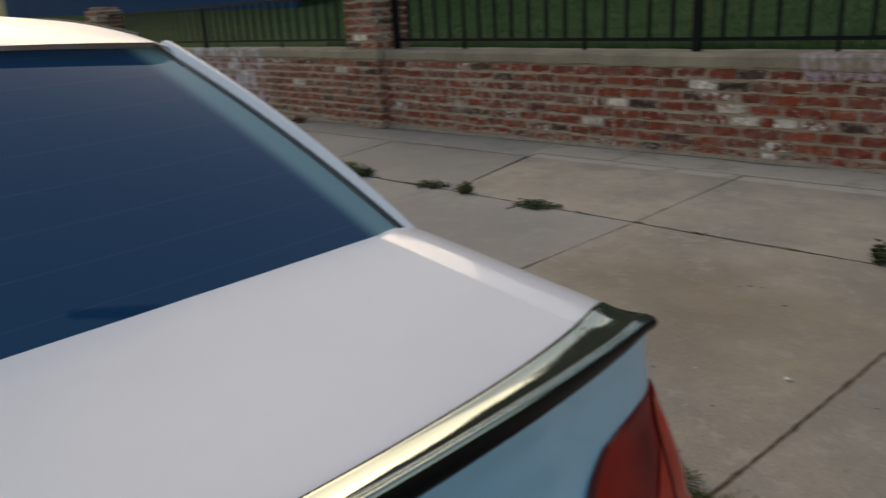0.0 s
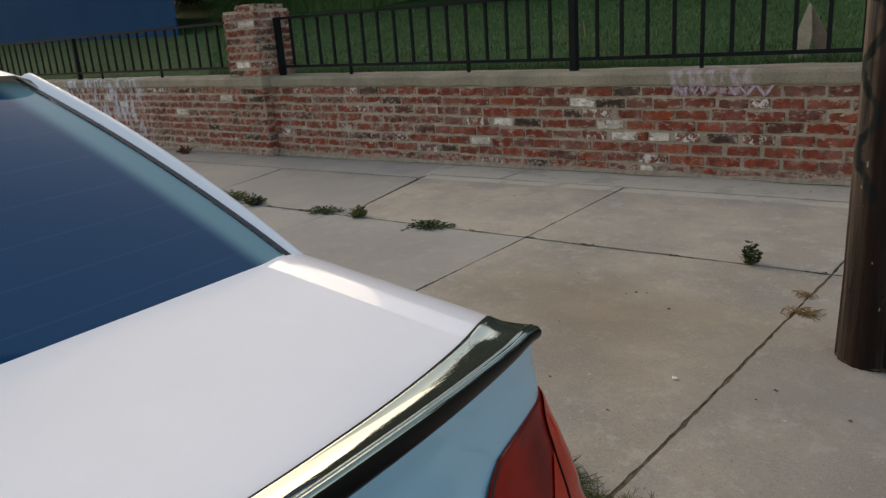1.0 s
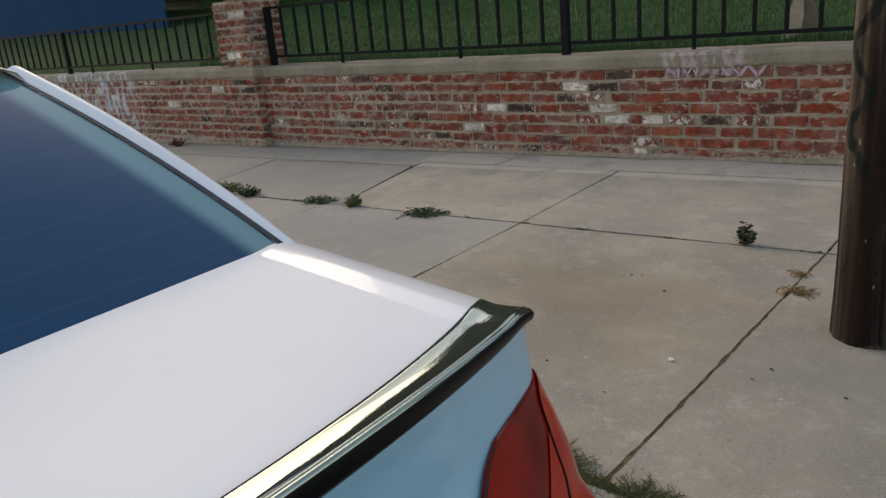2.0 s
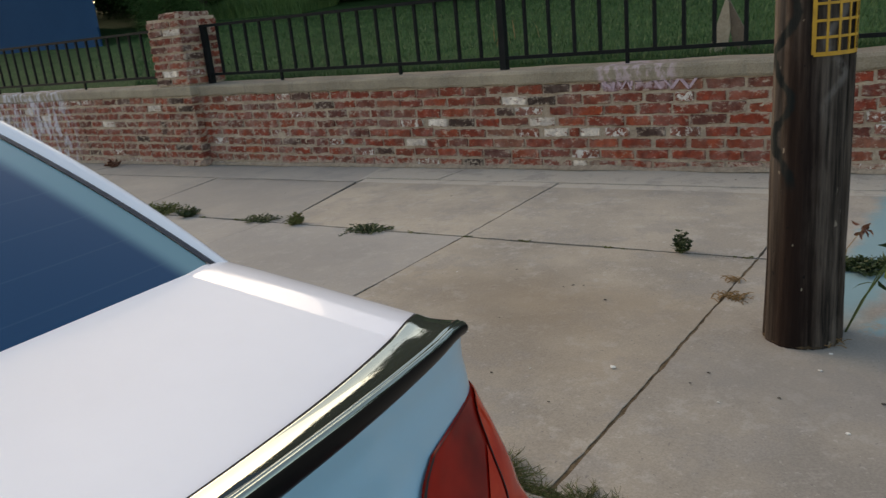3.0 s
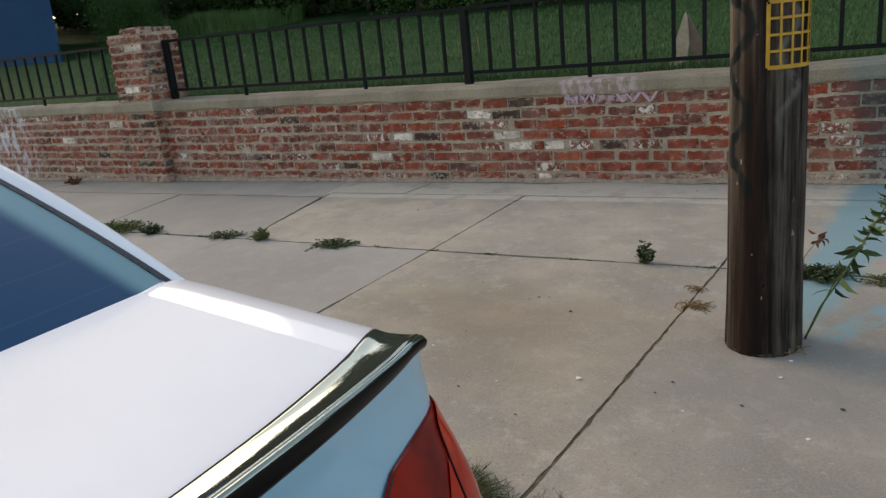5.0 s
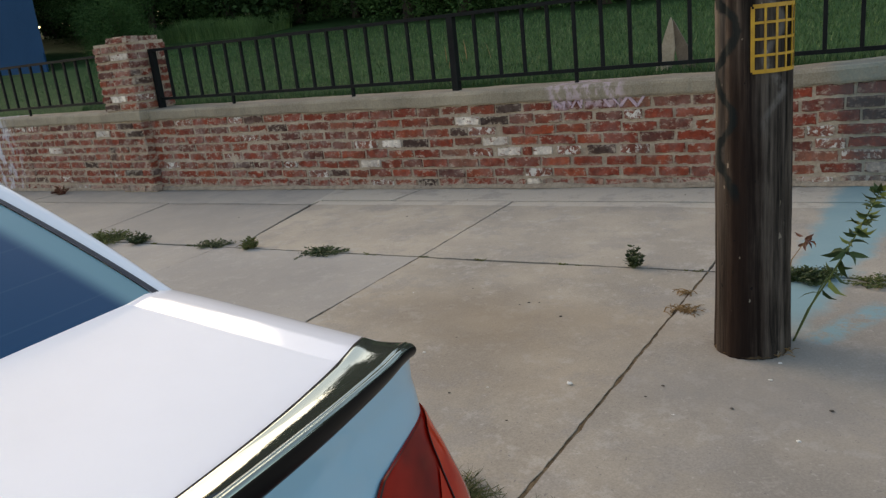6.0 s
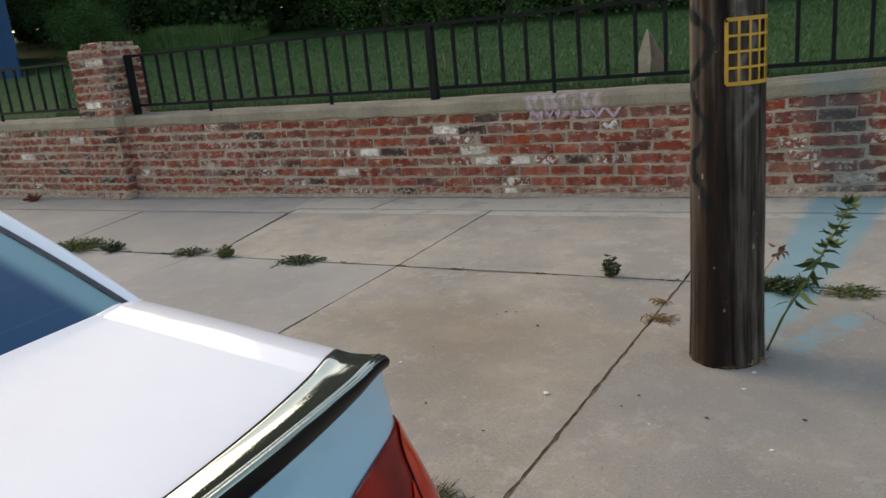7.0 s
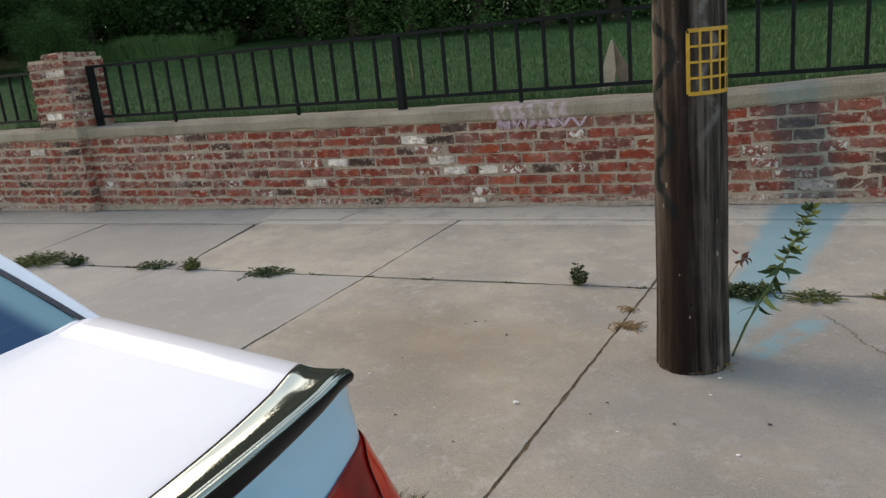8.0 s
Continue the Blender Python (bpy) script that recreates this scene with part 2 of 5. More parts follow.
BOARD = speckled("weathered_board", (0.32, 0.25, 0.18), (0.46, 0.38, 0.29), 14.0, 0.85)
DARK_BOARD = speckled("dark_board", (0.13, 0.095, 0.07), (0.24, 0.18, 0.135), 14.0, 0.85)
LITTER = speckled("pale_litter", (0.62, 0.60, 0.55), (0.75, 0.73, 0.68), 40.0)
PEBBLE = speckled("dark_pebble", (0.03, 0.028, 0.025), (0.08, 0.07, 0.06), 60.0)
TWIG = speckled("dry_twigs", (0.17, 0.10, 0.04), (0.34, 0.21, 0.095), 60.0)
STEM = speckled("green_stem", (0.07, 0.11, 0.03), (0.12, 0.15, 0.05), 60.0)
BARK = speckled("dark_bark", (0.035, 0.028, 0.022), (0.07, 0.056, 0.045), 9.0)
PINK = speckled("faded_pink_spray_paint", (0.40, 0.28, 0.33), (0.55, 0.42, 0.48), 20.0)


def leafy(name, stops, gloss=0.5, spec=0.35):
    m = Mat(name, gloss, 0.0, spec)
    rnd = m.t.nodes.new("ShaderNodeNewGeometry").outputs["Random Per Island"]
    m.colour(m.mix(0.35, m.ramp(rnd, stops), m.ramp(m.noise(1.4), [(0.35, (0.4, 0.45, 0.4)), (0.65, (1.3, 1.3, 1.1))]), "MULTIPLY"))
    m.b.inputs["Subsurface Weight"].default_value = 0.0
    return m.m


WOODS = leafy("woodland_leaves", [(0.0, (0.012, 0.030, 0.010)), (0.6, (0.022, 0.050, 0.018)), (1.0, (0.036, 0.070, 0.026))], 0.85, 0.08)
HEDGE = leafy("shrub_leaves", [(0.0, (0.028, 0.068, 0.022)), (0.6, (0.048, 0.108, 0.038)), (1.0, (0.072, 0.135, 0.05))], 0.85, 0.08)
REED = leafy("tall_grass", [(0.0, (0.06, 0.13, 0.045)), (1.0, (0.13, 0.22, 0.085))], 0.8, 0.1)
BLADE = leafy("lawn_blades", [(0.0, (0.021, 0.062, 0.018)), (0.6, (0.039, 0.104, 0.031)), (1.0, (0.10, 0.16, 0.055))], 0.7)
WEED = leafy("weed_leaves", [(0.0, (0.018, 0.036, 0.011)), (0.7, (0.040, 0.062, 0.019)), (1.0, (0.085, 0.10, 0.034))])
MOSS = leafy("olive_weed", [(0.0, (0.07, 0.085, 0.022)), (0.7, (0.13, 0.14, 0.045)), (1.0, (0.21, 0.18, 0.08))], 0.8)
GRASS_FINE = leafy("fine_olive_grass", [(0.0, (0.05, 0.058, 0.018)), (0.6, (0.10, 0.105, 0.036)), (1.0, (0.20, 0.155, 0.075))], 0.8)
PLANT = leafy("olive_plant_leaves", [(0.0, (0.022, 0.042, 0.016)), (0.7, (0.045, 0.075, 0.027)), (1.0, (0.10, 0.12, 0.045))], 0.6, 0.2)
YOUNG = leafy("young_yellow_leaves", [(0.0, (0.11, 0.15, 0.04)), (1.0, (0.25, 0.25, 0.065))], 0.6, 0.2)
RUST_LEAF = leafy("red_brown_leaves", [(0.0, (0.10, 0.03, 0.02)), (1.0, (0.20, 0.08, 0.05))])

# tarred pole wood: vertical grain, dark tar runs, paler bands at both sides, nail scars, black and white spray marks
m = Mat("tarred_pole_wood", 0.85, 0.0, 0.15)
grain = m.noise(42.0, 6.0, 0.72, (1.0, 1.0, 0.04))
coarse = m.noise(13.0, 4.0, 0.6, (1.0, 1.0, 0.07))
c = m.ramp(grain, [(0.36, (0.004, 0.003, 0.0025)), (0.5, (0.015, 0.009, 0.007)), (0.70, (0.070, 0.051, 0.042))])
c = m.mix(m.mask(coarse, 0.42, 0.62), c, m.ramp(grain, [(0.36, (0.008, 0.006, 0.005)), (0.68, (0.095, 0.076, 0.064))]))
wav = m.math("MULTIPLY_ADD", m.noise(4.0, 5.0, 0.65, (1, 1, 0.5)), 0.11, -0.055)
run = m.math("MULTIPLY", m.band(0, 0.055, 0.125, 0.03, wav), m.mask(m.math("MULTIPLY", m.axis(2), -1.0), -1.05, -0.55))
c = m.mix(m.math("MULTIPLY", run, 0.85), c, (0.010, 0.005, 0.004))
c = m.mix(m.math("MULTIPLY", m.band(0, 0.02, 0.085, 0.03, wav), 0.45), c, (0.022, 0.010, 0.006))
scar = m.mask(m.noise(34.0, 3.0, 0.6, (1.0, 1.0, 0.45)), 0.69, 0.72)
c = m.mix(m.math("MULTIPLY", scar, 0.8), c, (0.30, 0.26, 0.21))
hole = m.mask(m.noise(60.0, 2.0, 0.5, (1.0, 1.0, 0.7)), 0.72, 0.74)
c = m.mix(hole, c, (0.006, 0.005, 0.005))
loops = m.math("SINE", m.math("MULTIPLY_ADD", m.axis(2), 2 * math.pi / 0.235, 1.2))
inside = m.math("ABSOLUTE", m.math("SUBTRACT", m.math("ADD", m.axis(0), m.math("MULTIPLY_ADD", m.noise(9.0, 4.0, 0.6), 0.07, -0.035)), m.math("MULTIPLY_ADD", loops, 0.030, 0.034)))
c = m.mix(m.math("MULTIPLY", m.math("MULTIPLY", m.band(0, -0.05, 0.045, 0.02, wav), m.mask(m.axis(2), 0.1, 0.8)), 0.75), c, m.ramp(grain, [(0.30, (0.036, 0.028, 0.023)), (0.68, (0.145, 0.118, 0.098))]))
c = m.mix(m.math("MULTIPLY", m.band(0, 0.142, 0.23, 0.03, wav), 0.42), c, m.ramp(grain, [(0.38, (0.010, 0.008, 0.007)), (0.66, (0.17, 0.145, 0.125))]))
black = m.math("MULTIPLY", m.math("SUBTRACT", 1.0, m.mask(inside, 0.008, 0.020)), m.math("MULTIPLY", m.mask(m.axis(2), 0.45, 0.5), m.mask(m.noise(7.0), 0.32, 0.45)))
c = m.mix(m.math("MULTIPLY", black, 0.93), c, (0.004, 0.008, 0.009))
swirl = m.math("ABSOLUTE", m.math("SUBTRACT", m.axis(0), m.math("MULTIPLY_ADD", m.math("SINE", m.math("MULTIPLY", m.axis(2), 34.0)), 0.02, 0.165)))
white = m.math("MULTIPLY", m.math("SUBTRACT", 1.0, m.mask(swirl, 0.002, 0.016)), m.math("MULTIPLY", m.mask(m.axis(2), 0.62, 0.8), m.mask(m.noise(18.0), 0.38, 0.55)))
c = m.mix(m.math("MULTIPLY", white, 0.22), c, (0.36, 0.34, 0.33))
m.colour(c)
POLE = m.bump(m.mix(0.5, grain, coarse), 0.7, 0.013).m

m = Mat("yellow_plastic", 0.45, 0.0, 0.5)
m.colour(m.ramp(m.noise(30.0), [(0.3, (0.36, 0.18, 0.008)), (0.7, (0.50, 0.27, 0.014))]))
YELLOW = m.m


def lacquer(name, col, rough=0.25, coat=1.0, flake=0.02, haze=0.04, spec=0.5):
    m = Mat(name, rough, 0.0, spec)
    m.colour(m.ramp(m.noise(6.0, 5.0), [(0.3, tuple(v * (1 - flake * 2) for v in col)), (0.7, col)]))
    m.b.inputs["Coat Weight"].default_value = coat
    m.b.inputs["Coat Roughness"].default_value = haze
    return m.m


WHITE = lacquer("white_car_paint", (0.86, 0.85, 0.87), 0.5, 0.09, haze=0.12, spec=0.15)
GLOSS_WHITE = lacquer("glossy_white_car_paint", (0.84, 0.83, 0.86), 0.4, 0.9, haze=0.05, spec=0.4)
# cool shade on the white tail, put into the colour as pale blue
SHADED_WHITE = lacquer("sky_shaded_white_paint", (0.30, 0.56, 0.74), 0.35)
m = Mat("dark_chrome_film", 0.03, 0.9, 0.5)
m.colour(m.ramp(m.noise(5.0), [(0.3, (0.34, 0.37, 0.31)), (0.7, (0.43, 0.46, 0.39))]))
CHROME = m.m
m = Mat("gloss_black_plastic", 0.3, 0.0, 0.16)
m.colour(m.ramp(m.noise(6.0, 5.0), [(0.3, (0.004, 0.004, 0.0045)), (0.7, (0.007, 0.007, 0.008))]))
GLOSS_BLACK = m.m
SEAL = speckled("grey_window_seal", (0.035, 0.038, 0.048), (0.06, 0.064, 0.078), 30.0, 0.6)
RUBBER = speckled("black_rubber", (0.012, 0.012, 0.013), (0.022, 0.022, 0.024), 30.0, 0.7)
TYRE = speckled("tyre_rubber", (0.015, 0.015, 0.016), (0.03, 0.03, 0.03), 20.0, 0.85)
ALLOY = speckled("wheel_alloy", (0.45, 0.45, 0.46), (0.6, 0.6, 0.6), 20.0, 0.35, 0.05, 90.0, 0.5, 0.9)
m = Mat("tinted_glass", 0.03, 0.0, 0.9)
m.colour((0.010, 0.035, 0.075))
TINT = m.m
# rear glass: a pale reflection painted along both side edges, faint heating wires across
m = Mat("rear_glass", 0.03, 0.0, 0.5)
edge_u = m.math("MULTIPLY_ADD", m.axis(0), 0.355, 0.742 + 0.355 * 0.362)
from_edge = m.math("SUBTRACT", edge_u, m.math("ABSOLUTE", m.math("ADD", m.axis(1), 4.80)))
edge_reflection = m.math("SUBTRACT", 1.0, m.mask(from_edge, 0.036, 0.072))
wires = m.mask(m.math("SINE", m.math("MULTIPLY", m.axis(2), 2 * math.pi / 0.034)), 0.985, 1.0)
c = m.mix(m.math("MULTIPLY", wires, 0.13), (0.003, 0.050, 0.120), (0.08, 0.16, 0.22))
m.colour(m.mix(m.math("MULTIPLY", edge_reflection, 0.9), c, (0.18, 0.33, 0.36)))
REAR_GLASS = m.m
m = Mat("red_lamp_lens", 0.12, 0.0, 0.22)
ribs = m.noise(30.0, 2.0, 0.5, (1.0, 1.0, 0.25))
m.colour(m.ramp(m.noise(7.0, 3.0), [(0.3, (0.13, 0.003, 0.002)), (0.7, (0.40, 0.012, 0.005))]))
m.b.inputs["Coat Weight"].default_value = 0.25
RED = m.bump(ribs, 0.25, 0.004).m
m = Mat("orange_red_lens", 0.12, 0.0, 0.25)
m.colour(m.ramp(m.noise(9.0), [(0.3, (0.46, 0.024, 0.009)), (0.7, (0.74, 0.062, 0.018))]))
m.b.inputs["Coat Weight"].default_value = 0.03
AMBER = m.m


# ---- building helpers ----
def mesh(name, verts, faces, mats, smooth=False, slots=None):
    me = bpy.data.meshes.new(name)
    me.from_pydata([tuple(v) for v in verts], [], faces)
    for mt in mats if isinstance(mats, (list, tuple)) else [mats]:
        me.materials.append(mt)
    if slots:
        me.polygons.foreach_set("material_index", slots)
    if smooth:
        me.polygons.foreach_set("use_smooth", [True] * len(me.polygons))
    me.update()
    return me


def add(name, me, parent=None, label=""):
    ob = new(name, me)
    if parent is not None:
        ob.parent = parent
    return tagged(ob, label)


def empty(name, at, label, category, group="", kind=""):
    ob = new(name)
    ob.location = at
    return tagged(ob, label, category, group, kind)


def under(ob, parent):
    """Makes ob a part of parent, keeping its place in the world."""
    ob.parent = parent
    if parent.parent is None:
        ob.matrix_parent_inverse = Matrix.Translation(parent.location).inverted()
    return ob


def box_bm(bm, x0, x1, y0, y1, z0, z1, bevel=0.0):
    vs = [bm.verts.new((x, y, z)) for x in (x0, x1) for y in (y0, y1) for z in (z0, z1)]
    fs = [bm.faces.new([vs[i] for i in f]) for f in ((0, 1, 3, 2), (4, 6, 7, 5), (0, 4, 5, 1), (2, 3, 7, 6), (0, 2, 6, 4), (1, 5, 7, 3))]
    if bevel:
        es = {e for f in fs for e in f.edges}
        bmesh.ops.bevel(bm, geom=list(es), offset=bevel, segments=2, affect="EDGES", profile=0.5)
    return fs


def from_bm(name, bm, mat, smooth=False):
    me = bpy.data.meshes.new(name)
    bmesh.ops.recalc_face_normals(bm, faces=bm.faces)
    bm.to_mesh(me)
    bm.free()
    me.materials.append(mat)
    if smooth:
        me.polygons.foreach_set("use_smooth", [True] * len(me.polygons))
    return me


def box(name, x0, x1, y0, y1, z0, z1, mat, bevel=0.0):
    bm = bmesh.new()
    box_bm(bm, x0, x1, y0, y1, z0, z1, bevel)
    return from_bm(name, bm, mat)


def grid(name, fn, nu, nv, mat, smooth=True, flip=False):
    """A sheet of points fn(u, v), u and v from 0 to 1."""
    vs = [fn(i / nu, j / nv) for i in range(nu + 1) for j in range(nv + 1)]
    w = nv + 1
    fs = [(i * w + j, (i + 1) * w + j, (i + 1) * w + j + 1, i * w + j + 1) for i in range(nu) for j in range(nv)]
    if flip:
        fs = [f[::-1] for f in fs]
    return mesh(name, vs, fs, mat, smooth)


def tube(points, radii, sides=8, cap=True):
    """Vertices and faces of a round limb through points."""
    vs, fs = [], []
    for k, (p, r) in enumerate(zip(points, radii)):
        p = Vector(p)
        d = (Vector(points[min(k + 1, len(points) - 1)]) - Vector(points[max(k - 1, 0)])).normalized()
        a = d.orthogonal().normalized()
        b = d.cross(a)
        for s in range(sides):
            t = 2 * math.pi * s / sides
            vs.append(p + r * (math.cos(t) * a + math.sin(t) * b))
    for k in range(len(points) - 1):
        for s in range(sides):
            a, b = k * sides + s, k * sides + (s + 1) % sides
            fs.append((a, b, b + sides, a + sides))
    if cap:
        fs.append(tuple(range(sides - 1, -1, -1)))
        fs.append(tuple(range(len(vs) - sides, len(vs))))
    return vs, fs


def leaf(vs, fs, at, way, length, width, rng, curl=0.25):
    """One pointed leaf , folded along its rib."""
    way = Vector(way).normalized()
    side = way.cross(Vector((rng.uniform(-1, 1), rng.uniform(-1, 1), rng.uniform(-1, 1)))).normalized()
    up = side.cross(way)
    at = Vector(at)
    n = len(vs)
    mid1, mid2 = at + way * length * 0.30, at + way * length * 0.68 - up * length * curl * 0.35
    lift = up * width * 0.22
    vs += [at, mid1 + side * width * 0.5 + lift, mid2 + side * width * 0.40 + lift, at + way * length - up * length * curl, mid2 - side * width * 0.40 + lift, mid1 - side * width * 0.5 + lift, mid1, mid2]
    fs += [(n, n + 1, n + 6), (n, n + 6, n + 5), (n + 1, n + 2, n + 7, n + 6), (n + 6, n + 7, n + 4, n + 5), (n + 2, n + 3, n + 7), (n + 7, n + 3, n + 4)]


# ---- ground, road and lawn ----
road = add("road", grid("road", lambda u, v: (-120 + 240 * u, -160 + 156.66 * v, ROAD + 0.006 * noise.noise((u * 90, v * 60, 0))), 60, 40, ASPHALT))
tagged(road, "grey asphalt street beside the kerb", "road", kind="structure")
bed = add("ground", mesh("ground", [(-120, -3.38, -1.9), (120, -3.38, 1.69), (120, 0.05, 1.74), (-120, 0.05, -1.86)], [(0, 1, 2, 3)], SOIL))
tagged(bed, "dark soil under the pavement", "ground", kind="structure")
bed.location.z = 0.046


def lawn_point(u, v):
    x = -75 + 135 * u
    y = 0.27 + 75 * v ** 2.2
    return (x, y, lawn_z(x, y) + 0.015 * noise.noise((x * 2.2, y * 2.2, 3)) - 0.4 * (v == 0))


lawn = add("lawn", grid("lawn", lawn_point, 270, 70, GRASS_SOIL))
tagged(lawn, "mown green lawn rising behind the wall", "lawn", kind="structure")

# kerb stones
kerb = empty("kerb", (0, -3.4, ROAD), "worn concrete kerb along the pavement", "kerb", kind="structure")
for i in range(16):
    x0 = -18.4 + i * 1.8
    z1 = ground(x0 + 0.9, -3.4)
    st = box("kerb_stone", x0 + 0.004, x0 + 1.796, -3.5, -3.36, ROAD - 0.1, z1, KERB, 0.015)
    under(add("kerb_stone", st), kerb)


# ---- the brick wall ----
def brick_meshes(n, rng):
    """Unit bricks, 1 x 1 x 1, with worn, uneven edges; the front is at y = 0."""
    out = []
    xs = (-0.5, -0.36, -0.12, 0.12, 0.36, 0.5)
    for _ in range(n):
        vs, fs = [], []
        ring = [(x, -0.5) for x in xs] + [(x, 0.5) for x in reversed(xs)]
        rag = [(rng.uniform(-0.012, 0.012), rng.uniform(-0.06, 0.05) + rng.choice((0, 0, 0, 0, 0.10))) for _ in ring]
        m = len(ring)
        for depth, front in ((1.0, 0), (0.14, 0), (0.0, 1)):
            for (x, z), (jx, jz) in zip(ring, rag):
                corner = abs(x) == 0.5
                sx = (0.004 + 0.012 * front + rng.random() ** 2 * 0.03 * front) if corner else 0.0
                sz = (0.045 if corner else 0.0) + front * (0.03 + rng.random() ** 2 * 0.10)
                live = depth < 1
                vs.append((x - math.copysign(sx, x) + jx * live, depth + rng.uniform(-0.07, 0.07) * front, z - math.copysign(sz + jz * live, z)))
        for r in range(2):
            for k in range(m):
                a, b = r * m + k, r * m + (k + 1) % m
                fs.append((a, b, b + m, a + m))
        o = 2 * m
        fs += [(o + i, o + i + 1, o + m - 2 - i, o + m - 1 - i) for i in range(5)]
        out.append((vs, fs))
    return out


rng = random.Random(4)
SHAPES = brick_meshes(16, rng)
BRICKS = {}
for mt in (BRICK, VIVID, PALE, CHALKY, DARK):
    BRICKS[mt.name] = [mesh("brick", v, f, mt) for v, f in SHAPES]


def lay(parent, kind, x0, x1, z, depth=0.055, face=0.0, turn=0.0, height=0.060, proud=0.0, tilt=0.0):
    """One brick whose front runs from x0 to x1 at height z; turn: 90 lays it along y."""
    ob = new("brick", rng.choice(BRICKS[kind.name]))
    mid = (x0 + x1) / 2
    at = (mid, face - proud, z) if turn == 0 else (face + proud, mid, z)
    ob.matrix_world = pose(*at, 0, tilt, turn) @ Matrix.Diagonal((x1 - x0, depth, height, 1))
    return place_in(ob, parent)


def place_in(ob, parent):
    m = ob.matrix_world.copy()
    ob.parent = parent
    ob.matrix_parent_inverse = Matrix.Translation(parent.location).inverted()
    ob.matrix_basis = m
    return ob


COURSE = 0.0739
TOP = 0.520


def course_z(x, k):
    return TOP + wall_rise(x) - k * (COURSE - 0.0014 * (max(-4.5, min(x, -1.0)) + 2.2))


# bricks that stand out: course from the top, from x, to x
WHITE_BRICKS = [(5, -3.133, -2.936), (3, -2.912, -2.722), (1, -2.251, -2.048), (3, -2.043, -1.835), (4, -1.935, -1.746), (4, -1.663, -1.514), (7, -1.725, -1.618),
                (6, 0.307, 0.503), (3, -7.2, -6.98), (1, -6.35, -6.13), (2, -8.4, -8.2), (4, -8.9, -8.7), (1, -8.75, -8.55)]
FLAKED_BRICKS = [(3, -3.18, -2.947), (2, -2.15, -1.929), (4, -2.161, -1.968), (4, -1.49, -1.315), (4, -1.059, -0.861), (1, -1.027, -0.903), (5, -5.434, -5.224), (2, -4.389, -4.166),
                 (3, 0.017, 0.169), (4, 0.059, 0.22), (5, 0.191, 0.416), (7, 0.193, 0.42), (7, -0.034, 0.163), (3, 0.412, 0.561), (6, -3.68, -3.465), (0, -5.18, -4.95), (5, -3.94, -3.78)]
BURNT_BRICKS = [(4, -1.28, -1.08), (0, -1.921, -1.722), (1, -4.053, -3.841), (5, -4.505, -4.285), (7, -2.62, -2.44), (1, 0.207, 0.399), (2, 0.286, 0.448), (2, -2.302, -2.152)]
RED_BRICKS = [(5, -2.081, -1.874), (5, -1.605, -1.392), (5, -1.381, -1.174), (5, -1.153, -0.947), (5, -0.93, -0.722), (6, -1.284, -1.064), (6, -1.048, -0.832), (6, -0.819, -0.618),
              (3, -1.822, -1.615), (3, -1.345, -1.174), (4, -0.841, -0.644), (6, -3.964, -3.70), (4, -3.492, -3.314), (5, -3.36, -3.15), (6, -2.653, -2.436), (2, -1.883, -1.714),
              (1, -0.898, -0.714), (6, -5.0, -4.78), (5, -2.56, -2.34), (6, -2.842, -2.663)]
SPECIAL = [(*b, mt) for rows, mt in ((WHITE_BRICKS, PALE), (FLAKED_BRICKS, CHALKY), (BURNT_BRICKS, DARK), (RED_BRICKS, VIVID)) for b in rows]


def wall_section(parent, x0, x1):
    for k in range(9):
        mine = sorted((s for s in SPECIAL if s[0] == k and s[1] >= x0 - 0.05 and s[2] <= x1 + 0.05), key=lambda s: s[1])
        x = x0
        stops = [(a, b, mt) for _, a, b, mt in mine] + [(x1, x1, None)]
        for a, b, mt in stops:
            gap = a - x
            if gap > 0.05:
                first = 0.114 if (k % 2 and x == x0) else 0
                n = max(1, round((gap - first) / 0.222))
                cuts = [x] + ([x + first] if first else [])
                base = cuts[-1]
                cuts += [base + (a - base) * (i + 1) / n + (rng.uniform(-0.014, 0.014) if i < n - 1 else 0) for i in range(n)]
                for p, q in zip(cuts, cuts[1:]):
                    r = rng.random()
                    kind = CHALKY if r < (0.07 if p < -3.0 else 0.02) else DARK if r < 0.095 else VIVID if r < 0.25 and k > 3 else BRICK
                    lay(parent, kind, p + rng.uniform(0.003, 0.010), q - rng.uniform(0.003, 0.010), course_z((p + q) / 2, k) + rng.uniform(-0.005, 0.005), proud=rng.uniform(-0.004, 0.007), tilt=-0.26 + rng.uniform(-1.1, 1.1),
                        height=rng.uniform(0.056, 0.070))
            if mt is not None:
                lay(parent, mt, a + 0.005, b - 0.005, course_z((a + b) / 2, k), proud=0.004, tilt=-0.26)
            x = b


